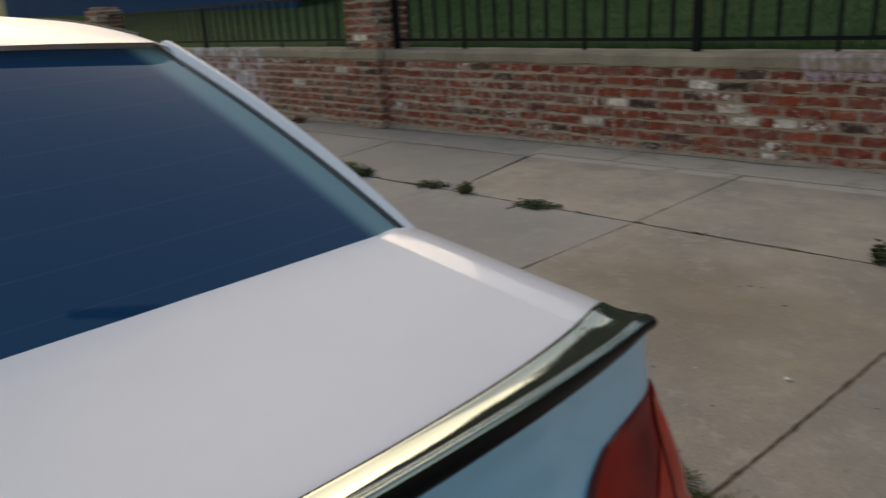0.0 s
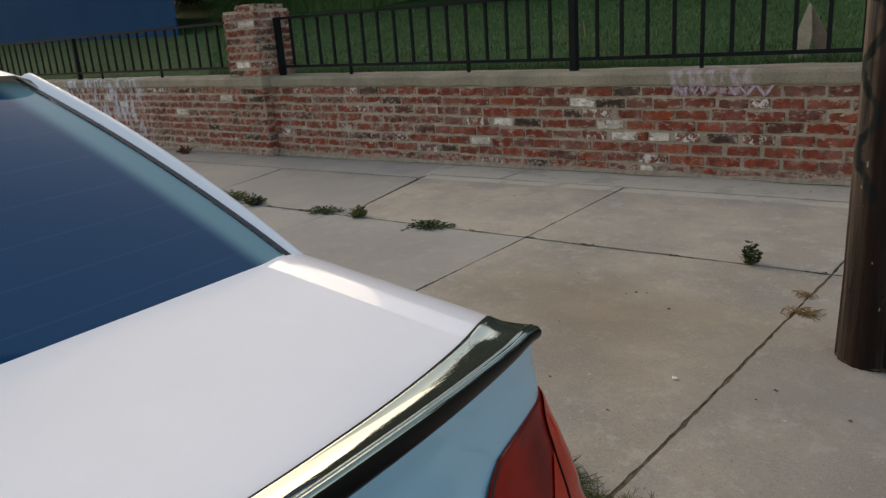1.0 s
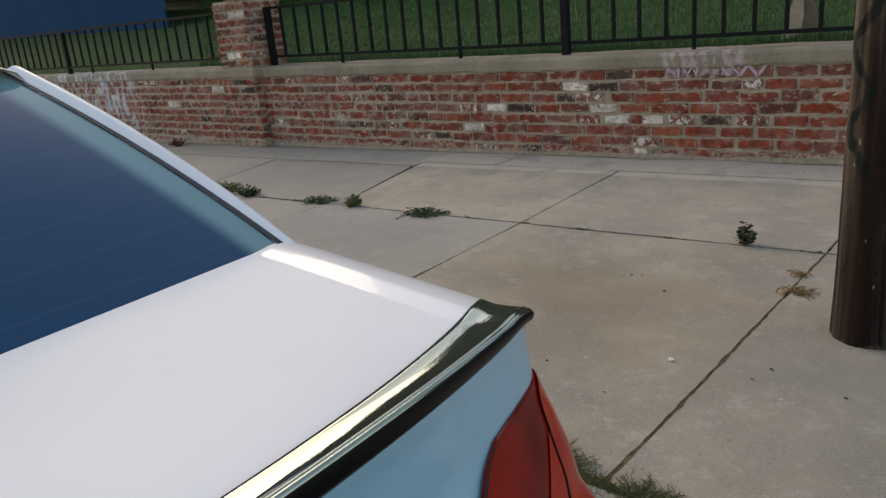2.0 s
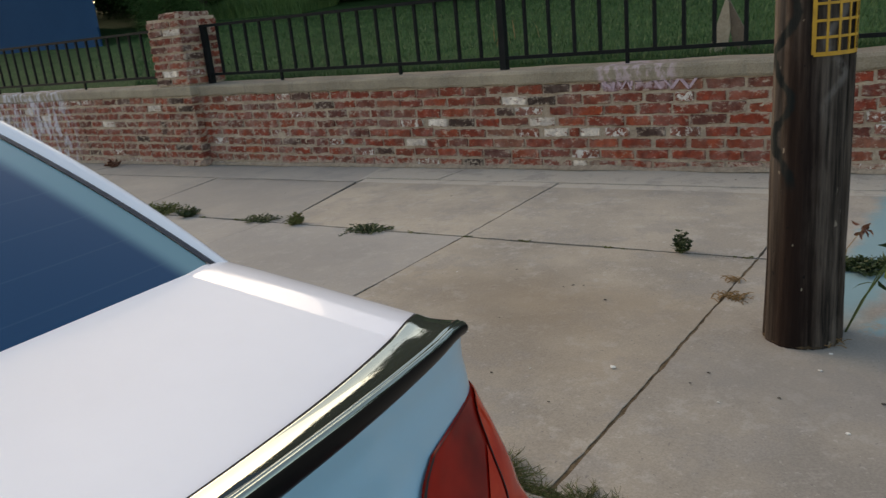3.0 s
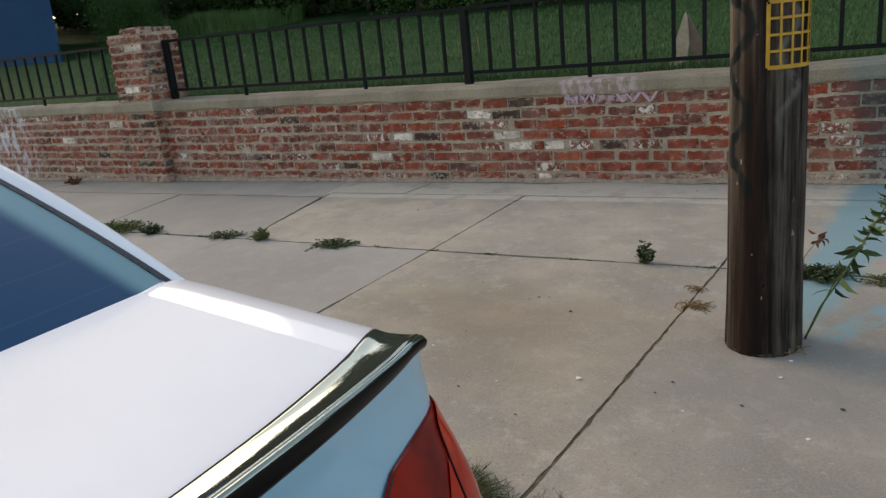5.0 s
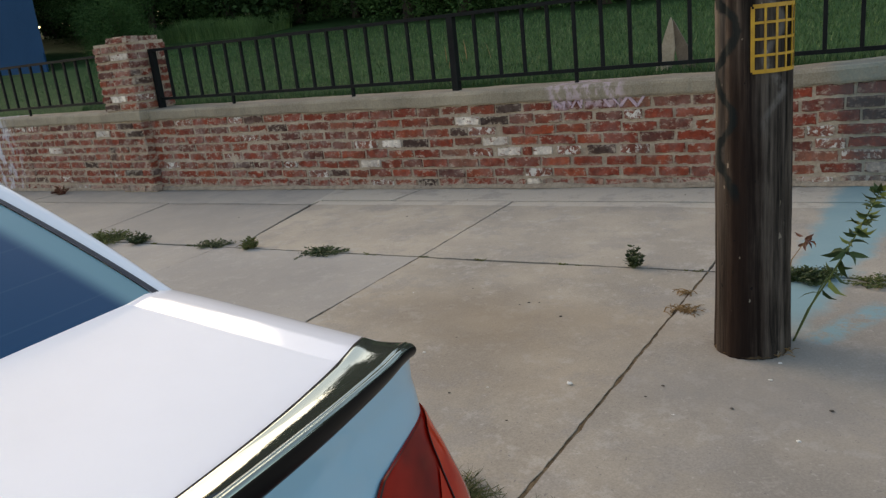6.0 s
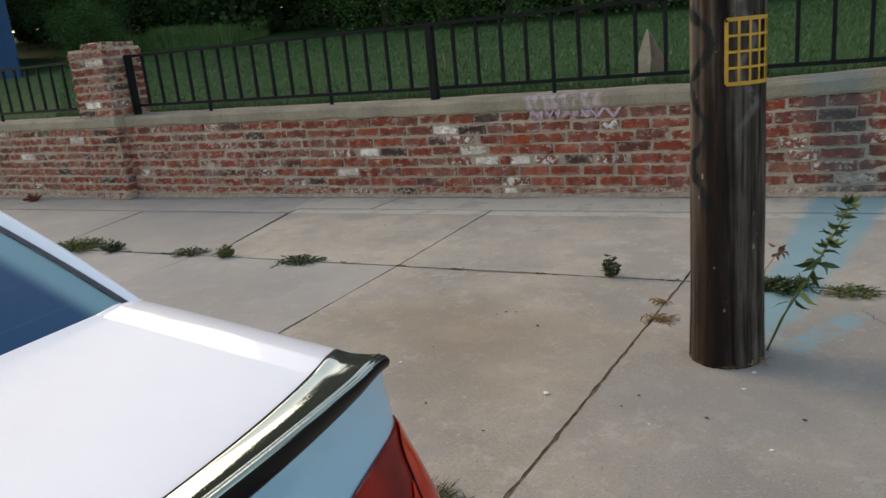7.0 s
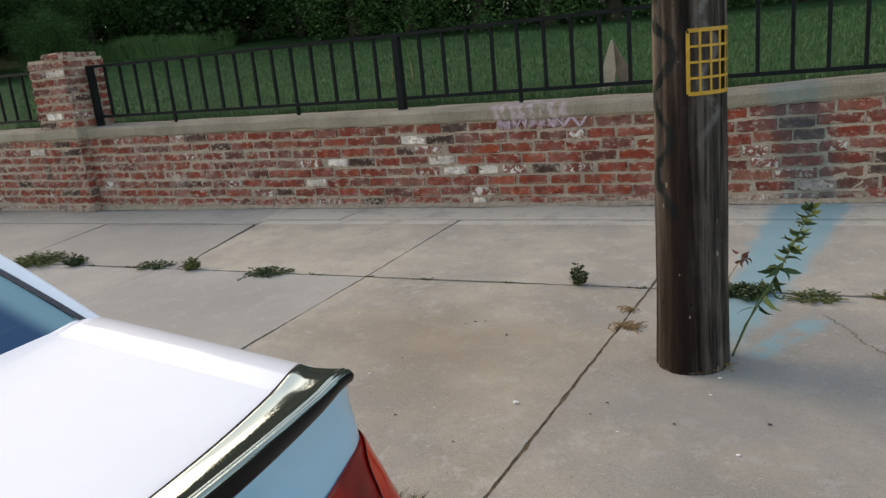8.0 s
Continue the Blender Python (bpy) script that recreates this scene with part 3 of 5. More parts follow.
def coping(x0, x1):
    """The poured concrete cap of the wall, its edges worn and its face uneven."""
    ring = [(-0.012, -0.050), (-0.019, -0.036), (-0.022, 0.022), (-0.014, 0.040), (0.004, 0.046), (0.29, 0.048), (0.30, -0.05)]
    n = int((x1 - x0) / 0.06)
    vs, fs = [], []
    for i in range(n + 1):
        x = x0 + (x1 - x0) * i / n
        z = 0.607 + wall_rise(x)
        for k, (y, dz) in enumerate(ring):
            w = noise.noise((x * 5, k * 3.1, 0)) * 0.006 + noise.noise((x * 21, k * 1.7, 5)) * 0.003
            low = noise.noise((x * 3, 8, 1)) * 0.010 + noise.noise((x * 11, 8, 1)) * 0.007 if k in (0, 1, 6) else 0
            vs.append((x, y + w, z + dz + w * 0.6 + low))
    m = len(ring)
    for i in range(n):
        for k in range(m):
            a, b = i * m + k, i * m + (k + 1) % m
            fs.append((a, a + m, b + m, b))
    fs += [tuple(range(m)), tuple(range((n + 1) * m - 1, n * m - 1, -1))]
    return mesh("coping", vs, fs, COPING)


def core(x0, x1):
    """The mortar body of the wall behind the brick faces."""
    n = int((x1 - x0) / 0.05)

    def fn(u, v):
        x = x0 + (x1 - x0) * u
        z = -0.25 + v * 0.82 + (wall_rise(x) if v > 0.5 else 0)
        return (x, 0.007 + 0.005 * noise.noise((x * 13, z * 17, 2)) + 0.003 * noise.noise((x * 50, z * 50, 0)), z)

    return grid("mortar", fn, n, 22, MORTAR, flip=False)


for nm, x0, x1, words in (("wall_1", -12.85, -5.98, "old red brick garden wall with faded whitish spray paint"), ("wall_2", -5.52, 10.2, "weathered red brick garden wall with white and burnt bricks")):
    w = empty(nm, ((x0 + x1) / 2, 0.1, -0.1), words, "brick wall", kind="structure")
    under(add("mortar", core(x0, x1)), w)
    under(add("wall_back", box("wall_back", x0, x1, 0.03, 0.26, -0.3, 0.55, MORTAR)), w)
    under(add("coping", coping(x0, x1), label="worn grey concrete coping"), w)
    if x1 < 0:
        wall_section(w, x0, x1)
        continue
    wall_section(w, x0, 1.6)
    vs, fs = [], []                 # the rest of the bricks, further along, in one piece
    for k in range(9):
        x = 1.6 + (0.114 if k % 2 else 0.0)
        while x < x1 - 0.25:
            v, f = rng.choice(SHAPES)
            n = len(vs)
            vs += [(x + 0.114 + a * 0.21, b * 0.055 + rng.uniform(-0.003, 0.003), course_z(x, k) + c_ * 0.055) for a, b, c_ in v]
            fs += [tuple(i + n for i in t) for t in f]
            x += 0.228
    tagged(under(add("far_bricks", mesh("far_bricks", vs, fs, BRICK)), w), kind="stuff")


def pillar(x0, x1, y0, y1, top, seed):
    """A brick gate pillar with a broken top and a concrete band level with the coping."""
    p = empty("brick_pillar", ((x0 + x1) / 2, (y0 + y1) / 2, -0.1), "square red brick pillar with a broken uneven top", "pillar", "brick pillars")
    zb = 0.607 + wall_rise(x0)
    under(add("pillar_core", box("pillar_core", x0 + 0.012, x1 - 0.012, y0 + 0.012, y1 - 0.012, -0.3, top - 0.08, MORTAR)), p)
    under(add("concrete_band", box("concrete_band", x0 - 0.012, x1 + 0.012, y0 - 0.014, y1 + 0.01, zb - 0.045, zb + 0.045, COPING, 0.012), label="grey concrete band"), p)
    z = course_z(x0, 0)
    rows = [z - COURSE * k for k in range(9)]
    k = 0
    while zb + 0.088 + COURSE * k < top:
        rows.append(zb + 0.088 + COURSE * k)
        k += 1
    w, d = x1 - x0, y1 - y0
    for r, z in enumerate(rows):
        last = z > top - COURSE
        cuts = [0, 0.46, 1] if r % 2 else [0, 0.23, 0.72, 1]
        for a, b in zip(cuts, cuts[1:]):
            if last and a < 0.2:
                continue
            q = rng.random()
            kind = PALE if (r == 10 and a == 0.23) or (r == len(rows) - 3 and b == 1) else CHALKY if q < 0.03 else DARK if q < 0.14 else BRICK
            lay(p, kind, x0 + a * w + 0.006, x0 + b * w - 0.006, z, 0.10 if not last else 0.16, y0, 0, proud=rng.uniform(-0.004, 0.006), tilt=rng.uniform(-0.8, 0.8))
            if last:
                lay(p, BRICK, x0 + a * w + 0.03, x0 + b * w - 0.02, z - 0.004, 0.2, y0 + 0.18, 0, tilt=1.0)
                continue
            lay(p, kind, x0 + a * w + 0.006, x0 + b * w - 0.006, z, -0.05, y1, 0)
        cuts = [0, 0.25, 0.75, 1] if r % 2 else [0, 0.5, 1]
        for a, b in zip(cuts, cuts[1:]):
            if last:
                continue
            q = rng.random()
            lay(p, CHALKY if q < 0.03 else DARK if q < 0.3 else BRICK, y0 + a * d + 0.006, y0 + b * d - 0.006, z, 0.05, x1, 90, proud=rng.uniform(-0.004, 0.006))
            lay(p, BRICK, y0 + a * d + 0.006, y0 + b * d - 0.006, z, -0.05, x0, 90)
    return p


pillar(-5.98, -5.50, -0.10, 0.34, 1.37, 1)
pillar(-13.33, -12.85, -0.10, 0.34, 1.37, 2)


# ---- iron railing ----
def railing(bays, feet):
    """bays: the places of the posts, with the number of gaps between each two; feet: which balusters reach the coping."""
    x0, x1 = bays[0][0] - 0.03, bays[-1][0] + 0.03
    f = empty("iron_railing", ((x0 + x1) / 2, 0.13, 0.66), "black painted iron railing fixed on the wall top", "railing", "wall railings")
    rise = lambda x: 0.0070 * max(0, -2.2 - max(x, -6.5))  # noqa: E731

    def bar(name, xa, xb, z, h, d):
        bm = bmesh.new()
        n = max(1, int((xb - xa) / 0.5))
        for i in range(n):
            box_bm(bm, xa + (xb - xa) * i / n, xa + (xb - xa) * (i + 1) / n, 0.13 - d / 2, 0.13 + d / 2, z - h / 2, z + h / 2)
        bmesh.ops.remove_doubles(bm, verts=bm.verts, dist=0.0005)
        for v in bm.verts:
            v.co.z += rise(v.co.x)
        under(add(name, from_bm(name, bm, IRON)), f)

    def upright(name, x, half, low):
        lean = 0.006 * noise.noise((x * 7.0, 2.0, 0.0))
        bm = bmesh.new()
        box_bm(bm, x - half, x + half, 0.13 - half, 0.13 + half, low + rise(x), 1.162 + rise(x), 0.003)
        for v in bm.verts:
            v.co.x += lean * (v.co.z - 0.7)
        under(add(name, from_bm(name, bm, IRON)), f)

    bar("top_rail", x0, x1, 1.171, 0.024, 0.045)
    bar("bottom_rail", x0, x1, 0.732, 0.024, 0.030)
    for i, (x, gaps) in enumerate(bays):
        upright("rail_post", x, 0.026, 0.645)
        if i + 1 < len(bays):
            step = (bays[i + 1][0] - x) / gaps
            for k in range(1, gaps):
                upright("baluster", x + k * step, 0.0115, 0.645 if k in feet else 0.732)
    return f


railing([(-5.45, 17), (-2.278, 17), (0.815, 17), (3.91, 17)], (5, 12))
railing([(-13.02, 18), (-9.52, 18), (-6.03, 18)], (3, 10))


# ---- pavement slabs ----
def slab(pave, quad, seed):
    """One poured slab: quad is its four corners, x and y; edges slightly ragged and rounded."""
    (ax, ay), (bx, by), (cx, cy), (dx, dy) = quad
    near = ax > -5
    nu = max(6, int(abs(bx - ax) / (0.025 if near else 0.06)))
    nv = max(4, int(abs(dy - ay) / (0.03 if near else 0.08)))
    g = 0.0058
    vs, fs = [], []
    for i in range(nu + 1):
        u = i / nu
        for j in range(nv + 1):
            v = j / nv
            x = (ax * (1 - u) + bx * u) * (1 - v) + (dx * (1 - u) + cx * u) * v
            y = (ay * (1 - u) + by * u) * (1 - v) + (dy * (1 - u) + cy * u) * v
            rag = 0.005 * noise.noise((x * 9, y * 9, seed)) + 0.005 * noise.noise((x * 33, y * 33, seed))
            x += (g + rag) * ((i == 0) - (i == nu))
            y += (1.7 * g + rag) * ((j == 0) - (j == nv))
            z = ground(x, y) + 0.004 * noise.noise((x * 1.3, y * 1.3, seed)) + 0.003 * noise.noise((seed * 7.7, 0, 0))
            vs.append((x, y, z))
    w = nv + 1
    fs = [(i * w + j, (i + 1) * w + j, (i + 1) * w + j + 1, i * w + j + 1) for i in range(nu) for j in range(nv)]
    rim = [i * w for i in range(nu + 1)] + [nu * w + j for j in range(1, w)] + [i * w + nv for i in range(nu - 1, -1, -1)] + [j for j in range(nv - 1, 0, -1)]
    n = len(vs)
    vs += [(vs[k][0], vs[k][1], vs[k][2] - 0.09) for k in rim]
    m = len(rim)
    fs += [(rim[(k + 1) % m], rim[k], n + k, n + (k + 1) % m) for k in range(m)]
    me = mesh("slab", vs, fs, PAVING)
    return under(add("slab", me), pave)


pave = empty("pavement", (0, -1.6, 0), "worn grey concrete pavement of large poured slabs", "pavement", kind="structure")
low = [-18.0, -16.5, -15.0, -13.5, -12.0, -10.6, -9.1, -7.6, -6.1, -4.6, -3.13, -1.625, -0.258, 4.2, 7.2, 10.2]
low_far = [-18.0, -16.5, -15.0, -13.5, -12.0, -10.6, -9.1, -7.6, -6.1, -4.6, -3.09, -1.622, -0.185, 4.2, 7.2, 10.2]
for k, (a, b, c_, d) in enumerate(zip(low, low[1:], low_far[1:], low_far)):
    slab(pave, ((a, -3.355), (b, -3.355), (c_, -1.565), (d, -1.565)), k + 1)
mid0 = [-18.2, -16.7, -15.2, -13.8, -12.4, -10.9, -9.3, -7.8, -6.2, -4.56, -2.965, -1.622, -0.185, 4.2, 7.2, 10.2]
mid1 = [-18.4, -16.9, -15.4, -14.0, -12.6, -11.1, -9.5, -8.0, -6.4, -4.83, -3.26, -1.645, -0.17, 4.2, 7.2, 10.2]
for k, (a, b, c_, d) in enumerate(zip(mid0, mid0[1:], mid1[1:], mid1)):
    far = -0.50 if b < -2.9 else -0.385
    slab(pave, ((a, -1.565), (b, -1.565), (c_, far), (d, far)), k + 21)
strip = [-18.2, -12.4, -7.0, -3.262, -2.60, 0.9, 4.2, 10.2]
for k, (a, b) in enumerate(zip(strip, strip[1:])):
    near_y = -0.50 if b < -3.0 else -0.385
    slab(pave, ((a, near_y), (b, near_y), (b + 0.04, 0.02), (a + 0.04, 0.02)), k + 41)


# packed brown sand that fills the joints
def slab_z(x, y, seed):
    return ground(x, y) + 0.004 * noise.noise((x * 1.3, y * 1.3, seed)) + 0.003 * noise.noise((seed * 7.7, 0, 0))


def joint_sand(p, q, s0, s1, w=0.011, mat=SAND, sunk=0.0025):
    n = int(math.hypot(q[0] - p[0], q[1] - p[1]) / 0.012)
    l = math.hypot(q[0] - p[0], q[1] - p[1])
    nx, ny = -(q[1] - p[1]) / l, (q[0] - p[0]) / l
    vs = []
    for i in range(n + 1):
        x, y = p[0] + (q[0] - p[0]) * i / n, p[1] + (q[1] - p[1]) * i / n
        z = min(slab_z(x, y, s0), slab_z(x, y, s1)) - sunk
        for k in (-1, 0, 1):
            vs.append((x + nx * w * k, y + ny * w * k, z + 0.0035 * noise.noise((x * 40, y * 40, k * 3.1))))
    fs = [(3 * i + k, 3 * i + k + 1, 3 * i + k + 4, 3 * i + k + 3) for i in range(n) for k in (0, 1)]
    sand = add("joint_sand", mesh("joint_sand", vs, fs, mat))
    place_in(sand, pave)


joint_sand((-0.258, -3.355), (-0.185, -1.565), 12, 13)
joint_sand((-1.625, -3.355), (-1.622, -1.565), 11, 12, 0.008)
for k in range(8, 13):
    joint_sand((low_far[k], -1.565), (min(low_far[k + 1], 2.5), -1.565), k + 1, k + 21, 0.014, SOIL, 0.010)


# ---- utility pole with its yellow grid ----
PX, PY = 0.10, -2.265
pole = empty("utility_pole", (PX, PY, ground(PX, PY)), "dark tarred wooden utility pole with split grain", "utility pole")
vs, fs = [], []
N = 72
zs = [-0.12 + 0.02 * i for i in range(72)] + [1.4, 1.6, 2.5, 4.0, 6.0, 8.5]
for i, z in enumerate(zs):
    r0 = 0.1115 - 0.0085 * min(max(z, 0), 1.2) - 0.004 * max(0, z - 1.2) + 0.002 * max(0, 1 - z / 0.08) * (z < 0.08)
    for s in range(N):
        t = 2 * math.pi * s / N
        r = r0 * (1 + 0.045 * noise.noise((math.cos(t) * 9, math.sin(t) * 9, z * 0.5)) + 0.016 * noise.noise((math.cos(t) * 2, math.sin(t) * 2, z * 5)) + 0.014 * noise.noise((math.cos(t) * 6, math.sin(t) * 6, z * 11 + 3)))
        split = noise.noise((math.cos(t) * 16, math.sin(t) * 16, z * 0.35 + 4))
        r -= 0.016 * max(0, split - 0.22) / 0.3
        vs.append((PX + r * math.cos(t), PY + r * math.sin(t), z))
for i in range(len(zs) - 1):
    for s in range(N):
        a, b = i * N + s, i * N + (s + 1) % N
        fs.append((a, b, b + N, a + N))
fs.append(tuple(range(len(vs) - N, len(vs))))
under(add("shaft", mesh("shaft", vs, fs, POLE, True)), pole)


def around(z, ang, r):
    return (PX + r * math.cos(radians(ang)), PY + r * math.sin(radians(ang)), z)


tag = empty("yellow_grid", around(0.84, -60, 0.105), "bright yellow plastic grid strapped round the pole", "marker grid")
Z0, Z1, A0, A1 = 0.842, 1.018, -82, 24


def strap(a0, a1, z0, z1, r=0.1050, th=0.0025):
    n = max(1, int(abs(a1 - a0) / 5))
    vs, fs = [], []
    for i in range(n + 1):
        a = a0 + (a1 - a0) * i / n
        vs += [around(z0, a, r), around(z1, a, r), around(z1, a, r + th), around(z0, a, r + th)]
    for i in range(n):
        for k in range(4):
            p, q = i * 4 + k, i * 4 + (k + 1) % 4
            fs.append((p, p + 4, q + 4, q))
    fs += [(0, 1, 2, 3), (n * 4 + 3, n * 4 + 2, n * 4 + 1, n * 4)]
    return mesh("bar", vs, fs, YELLOW)


for i in range(5):
    z = Z0 + (Z1 - Z0) * i / 4
    h = 0.0055 if i in (0, 4) else 0.0035
    under(add("crossbar", strap(A0, A1, z - h, z + h)), tag)
for i in range(7):
    a = A0 + (A1 - A0) * i / 6
    h = 2.9 if i in (0, 6) else 1.7
    under(add("upright_bar", strap(a - h, a + h, Z0, Z1, 0.1055)), tag)
nail = strap(A0 - 1.5, A0 + 1.5, Z1 - 0.006, Z1 + 0.0, 0.107, 0.004)
nail.materials.clear()
nail.materials.append(IRON)
under(add("nail", nail, label="dark nail"), tag)


# ---- the parked car ----
CY = -4.80                      # the car's middle line
car = empty("parked_car", (-2.1, CY, ROAD), "white parked sedan with black lip spoiler and bluish-shaded tail panel", "car")


def shoulder(x):
    """Height of the body's upper edge along the car."""
    if x > -0.37:
        return 0.735 - 0.104 * (x + 0.37)
    if x > -2.8:
        return 0.735 + 0.02 * math.sin(math.pi * (x + 0.37) / -2.43)
    return 0.735 - 0.045 * (x + 2.8) ** 2 - 0.02 * (-2.8 - x)


def half_width(k):
    """Half the car's width at k, 0 at the sill and 1 at the shoulder."""
    z = k
    return 0.80 + 0.07 * math.sin(math.pi * min(1, z * 0.9 + 0.05)) ** 0.8 - 0.036 * max(0, z - 0.62) / 0.38


def rear_x(z):
    """How far back the tail reaches at each height."""
    for (z0, x0), (z1, x1) in zip(TAIL, TAIL[1:]):
        if z <= z1:
            t = max(0, (z - z0) / (z1 - z0))
            t = t * t * (3 - 2 * t)
            return x0 + (x1 - x0) * t
    return TAIL[-1][1]


TAIL = [(-0.2, 0.10), (0.0, 0.16), (0.22, 0.165), (0.33, 0.12), (0.45, 0.066), (0.57, 0.046), (0.64, 0.052), (0.69, 0.062), (0.75, 0.05)]


def outline(q, z):
    """A point of the tail half of the plan, q from -1 (far side) to 1 (kerb side): offset x and share of the half width."""
    u = abs(q)
    return rear_x(z) - 0.03 * u * u - 0.12 * (1 - max(0.0, 1 - u ** 10) ** 0.1), q


def body_ring(k, inset=1.0, lift=0.0):
    pts = []
    n = 96
    for i in range(n + 1):                       # round the tail
        s = math.sin(math.pi * (i / n - 0.5))
        z = -0.14 + (0.70 + 0.14) * min(k, 1)
        x, q = outline(s, z)
        pts.append((x, q))
    sides = [(-0.3 - 3.7 * i / 40) for i in range(41)]
    pts += [(x, 1.0) for x in sides]
    for i in range(1, 48):                       # round the nose
        s = math.cos(math.pi * i / 48)
        pts.append((-4.0 - 0.35 * max(0, 1 - abs(s) ** 3.5) ** (1 / 3.5) + 0.05 * s * s, s))
    pts += [(x, -1.0) for x in reversed(sides)]
    out = []
    for x, q in pts:
        top = shoulder(max(-4.35, min(x, 0.05)))
        z = -0.14 + (top + 0.14) * min(k, 1) + lift
        w = half_width(min(k, 1)) * inset
        if inset < 1 and x > -0.36:
            x = x - (1 - inset) * 0.03
        out.append((x, CY + q * w, z))
    return out


levels = [(0, 0.97, 0), (0.03, 1, 0), (0.12, 1, 0), (0.25, 1, 0), (0.4, 1, 0), (0.55, 1, 0), (0.66, 1, 0), (0.76, 1, 0), (0.84, 1, 0), (0.90, 1, 0), (0.945, 1, 0), (0.97, 1, 0), (1, 0.996, -0.010),
          (1, 0.992, -0.0055), (1, 0.985, -0.0015), (1, 0.975, 0.0018), (1, 0.962, 0.0047), (1, 0.945, 0.0069), (1, 0.925, 0.0079), (1, 0.892, 0.0071), (1, 0.884, 0.0070), (1, 0.8, 0.0083), (1, 0.6, 0.0105),
          (1, 0.35, 0.0120), (1, 0.1, 0.0125), (1, 0.0, 0.0125)]
vs, fs = [], []
for k, ins, lift in levels:
    vs += body_ring(k, ins, lift)
M = len(vs) // len(levels)
for r in range(len(levels) - 1):
    for i in range(M):
        a, b = r * M + i, r * M + (i + 1) % M
        fs.append((a, b, b + M, a + M))
satin = [1 if levels[r][0] == 1 and levels[r][1] < 0.888 else 0 for r in range(len(levels) - 1) for _ in range(M)]
body = under(add("body", mesh("body", vs, fs, [GLOSS_WHITE, WHITE], True, satin), label="white bodywork, satin boot lid and glossy shoulders"), car)


def deck(x, u):
    """Height of the boot lid at x, u from the middle line."""
    w = half_width(1)
    u = abs(u) / w
    for (_, i0, z0), (_, i1, z1) in zip(levels[12:], levels[13:]):
        if u >= i1:
            return shoulder(x) + z0 + (z1 - z0) * max(0.0, min(1.0, (i0 - u) / (i0 - i1)))
    return shoulder(x) + 0.0125


def tail_point(u, z, out):
    """A point on the tail's skin, lifted off it by out."""
    k = (z + 0.14) / (0.70 + 0.14)
    w = half_width(k)
    x, q = outline(max(-1, min(1, u / w)), z)
    e = 0.01
    x2, _ = outline(max(-1, min(1, (u - math.copysign(e, u)) / w)), z)
    nx, ny = e, (x2 - x) * math.copysign(1, u)
    ln = math.hypot(nx, ny)
    return (x + out * nx / ln, CY + u + out * ny / ln, z)


# white panel across the tail, below the spoiler; its pale blue is painted-in sky shade
def panel(a, b):
    s = math.sin((a - 0.5) * math.pi)
    z = 0.24 + (0.455 - 0.012 * abs(s) ** 10 - 0.012 * abs(s) ** 60) * b
    w = half_width((z + 0.14) / 0.84) * 0.9992
    return tail_point(w * s, z, 0.003)


under(add("tail_panel", grid("tail_panel", panel, 90, 26, SHADED_WHITE), label="white tail panel with bluish sky shade put in its colour"), car)


# tail lamps that wrap the corners; the inner edge sweeps in and down
LAMP = [(0.28, 0.53), (0.45, 0.597), (0.50, 0.612), (0.53, 0.626), (0.56, 0.65), (0.58, 0.675), (0.588, 0.71), (0.594, 0.75), (0.598, 0.80)]


def lamp_edge(z):
    for (z0, u0), (z1, u1) in zip(LAMP, LAMP[1:]):
        if z <= z1:
            return u0 + (u1 - u0) * max(0, (z - z0) / (z1 - z0))
    return LAMP[-1][1]


def lamp(side):
    def fn(a, b):
        z = 0.28 + 0.318 * (1 - (1 - b) ** 1.6)
        wmax = half_width((z + 0.14) / 0.84) * 0.9995
        u = lamp_edge(z)
        u = u + (max(wmax, u + 0.002) - u) * (1 - (1 - a) ** 2.0)
        d = (0.007 * min(1, a * 9 + 0.1, (1 - b) * 10 + 0.1) ** 0.5 + 0.007) * min(1, 0.25 + (1 - b) * 2.2)
        return tail_point(side * min(u, wmax), z, d)

    return fn


for side in (1, -1):
    lens = under(add("tail_lamp", grid("tail_lamp", lamp(side), 40, 30, RED, flip=side < 0), label="deep red wrap-round tail lamp"), car)
    f = lamp(side)

    def strip(a, b, f=f):
        p = Vector(f(0.52 + 0.48 * a, 0.97 * b))
        return (p.x + 0.002, p.y + 0.002 * side, p.z)

    under(add("outer_lens", grid("outer_lens", strip, 16, 24, AMBER, flip=side < 0), label="lighter orange-red lens strip"), lens)

    def facet(a, b, f=f):
        p = Vector(f(0.50 - 0.27 * (1 - b ** 2.2) * (1 - a), 0.01 + 0.62 * b))
        return (p.x + 0.0016, p.y + 0.0016 * side, p.z)

    under(add("reflector", grid("reflector", facet, 10, 16, AMBER, flip=side < 0), label="brighter orange-red reflector facet"), lens)

    def split(a, b, f=f):
        p = Vector(f(0.505 + 0.010 * a, 0.92 * b))
        return (p.x + 0.0026, p.y + 0.0026 * side, p.z)

    under(add("lens_joint", grid("lens_joint", split, 2, 24, RUBBER, flip=side < 0), label="thin dark joint between the lenses"), lens)

    def seam(a, b, f=f):
        p = Vector(f(0.0 + 0.012 * a, b))
        return (p.x + 0.0035, p.y, p.z)

    under(add("lamp_seal", grid("lamp_seal", seam, 2, 24, RUBBER, flip=side < 0)), lens)


# gloss black lip spoiler swept across the boot lid
def lip_in(u):
    return 0.030 - 0.066 * min(1.02, abs(u) / 0.77) ** 4


def lip_out(u):
    return 0.068 - 0.036 * min(1.02, abs(u) / 0.77) ** 4


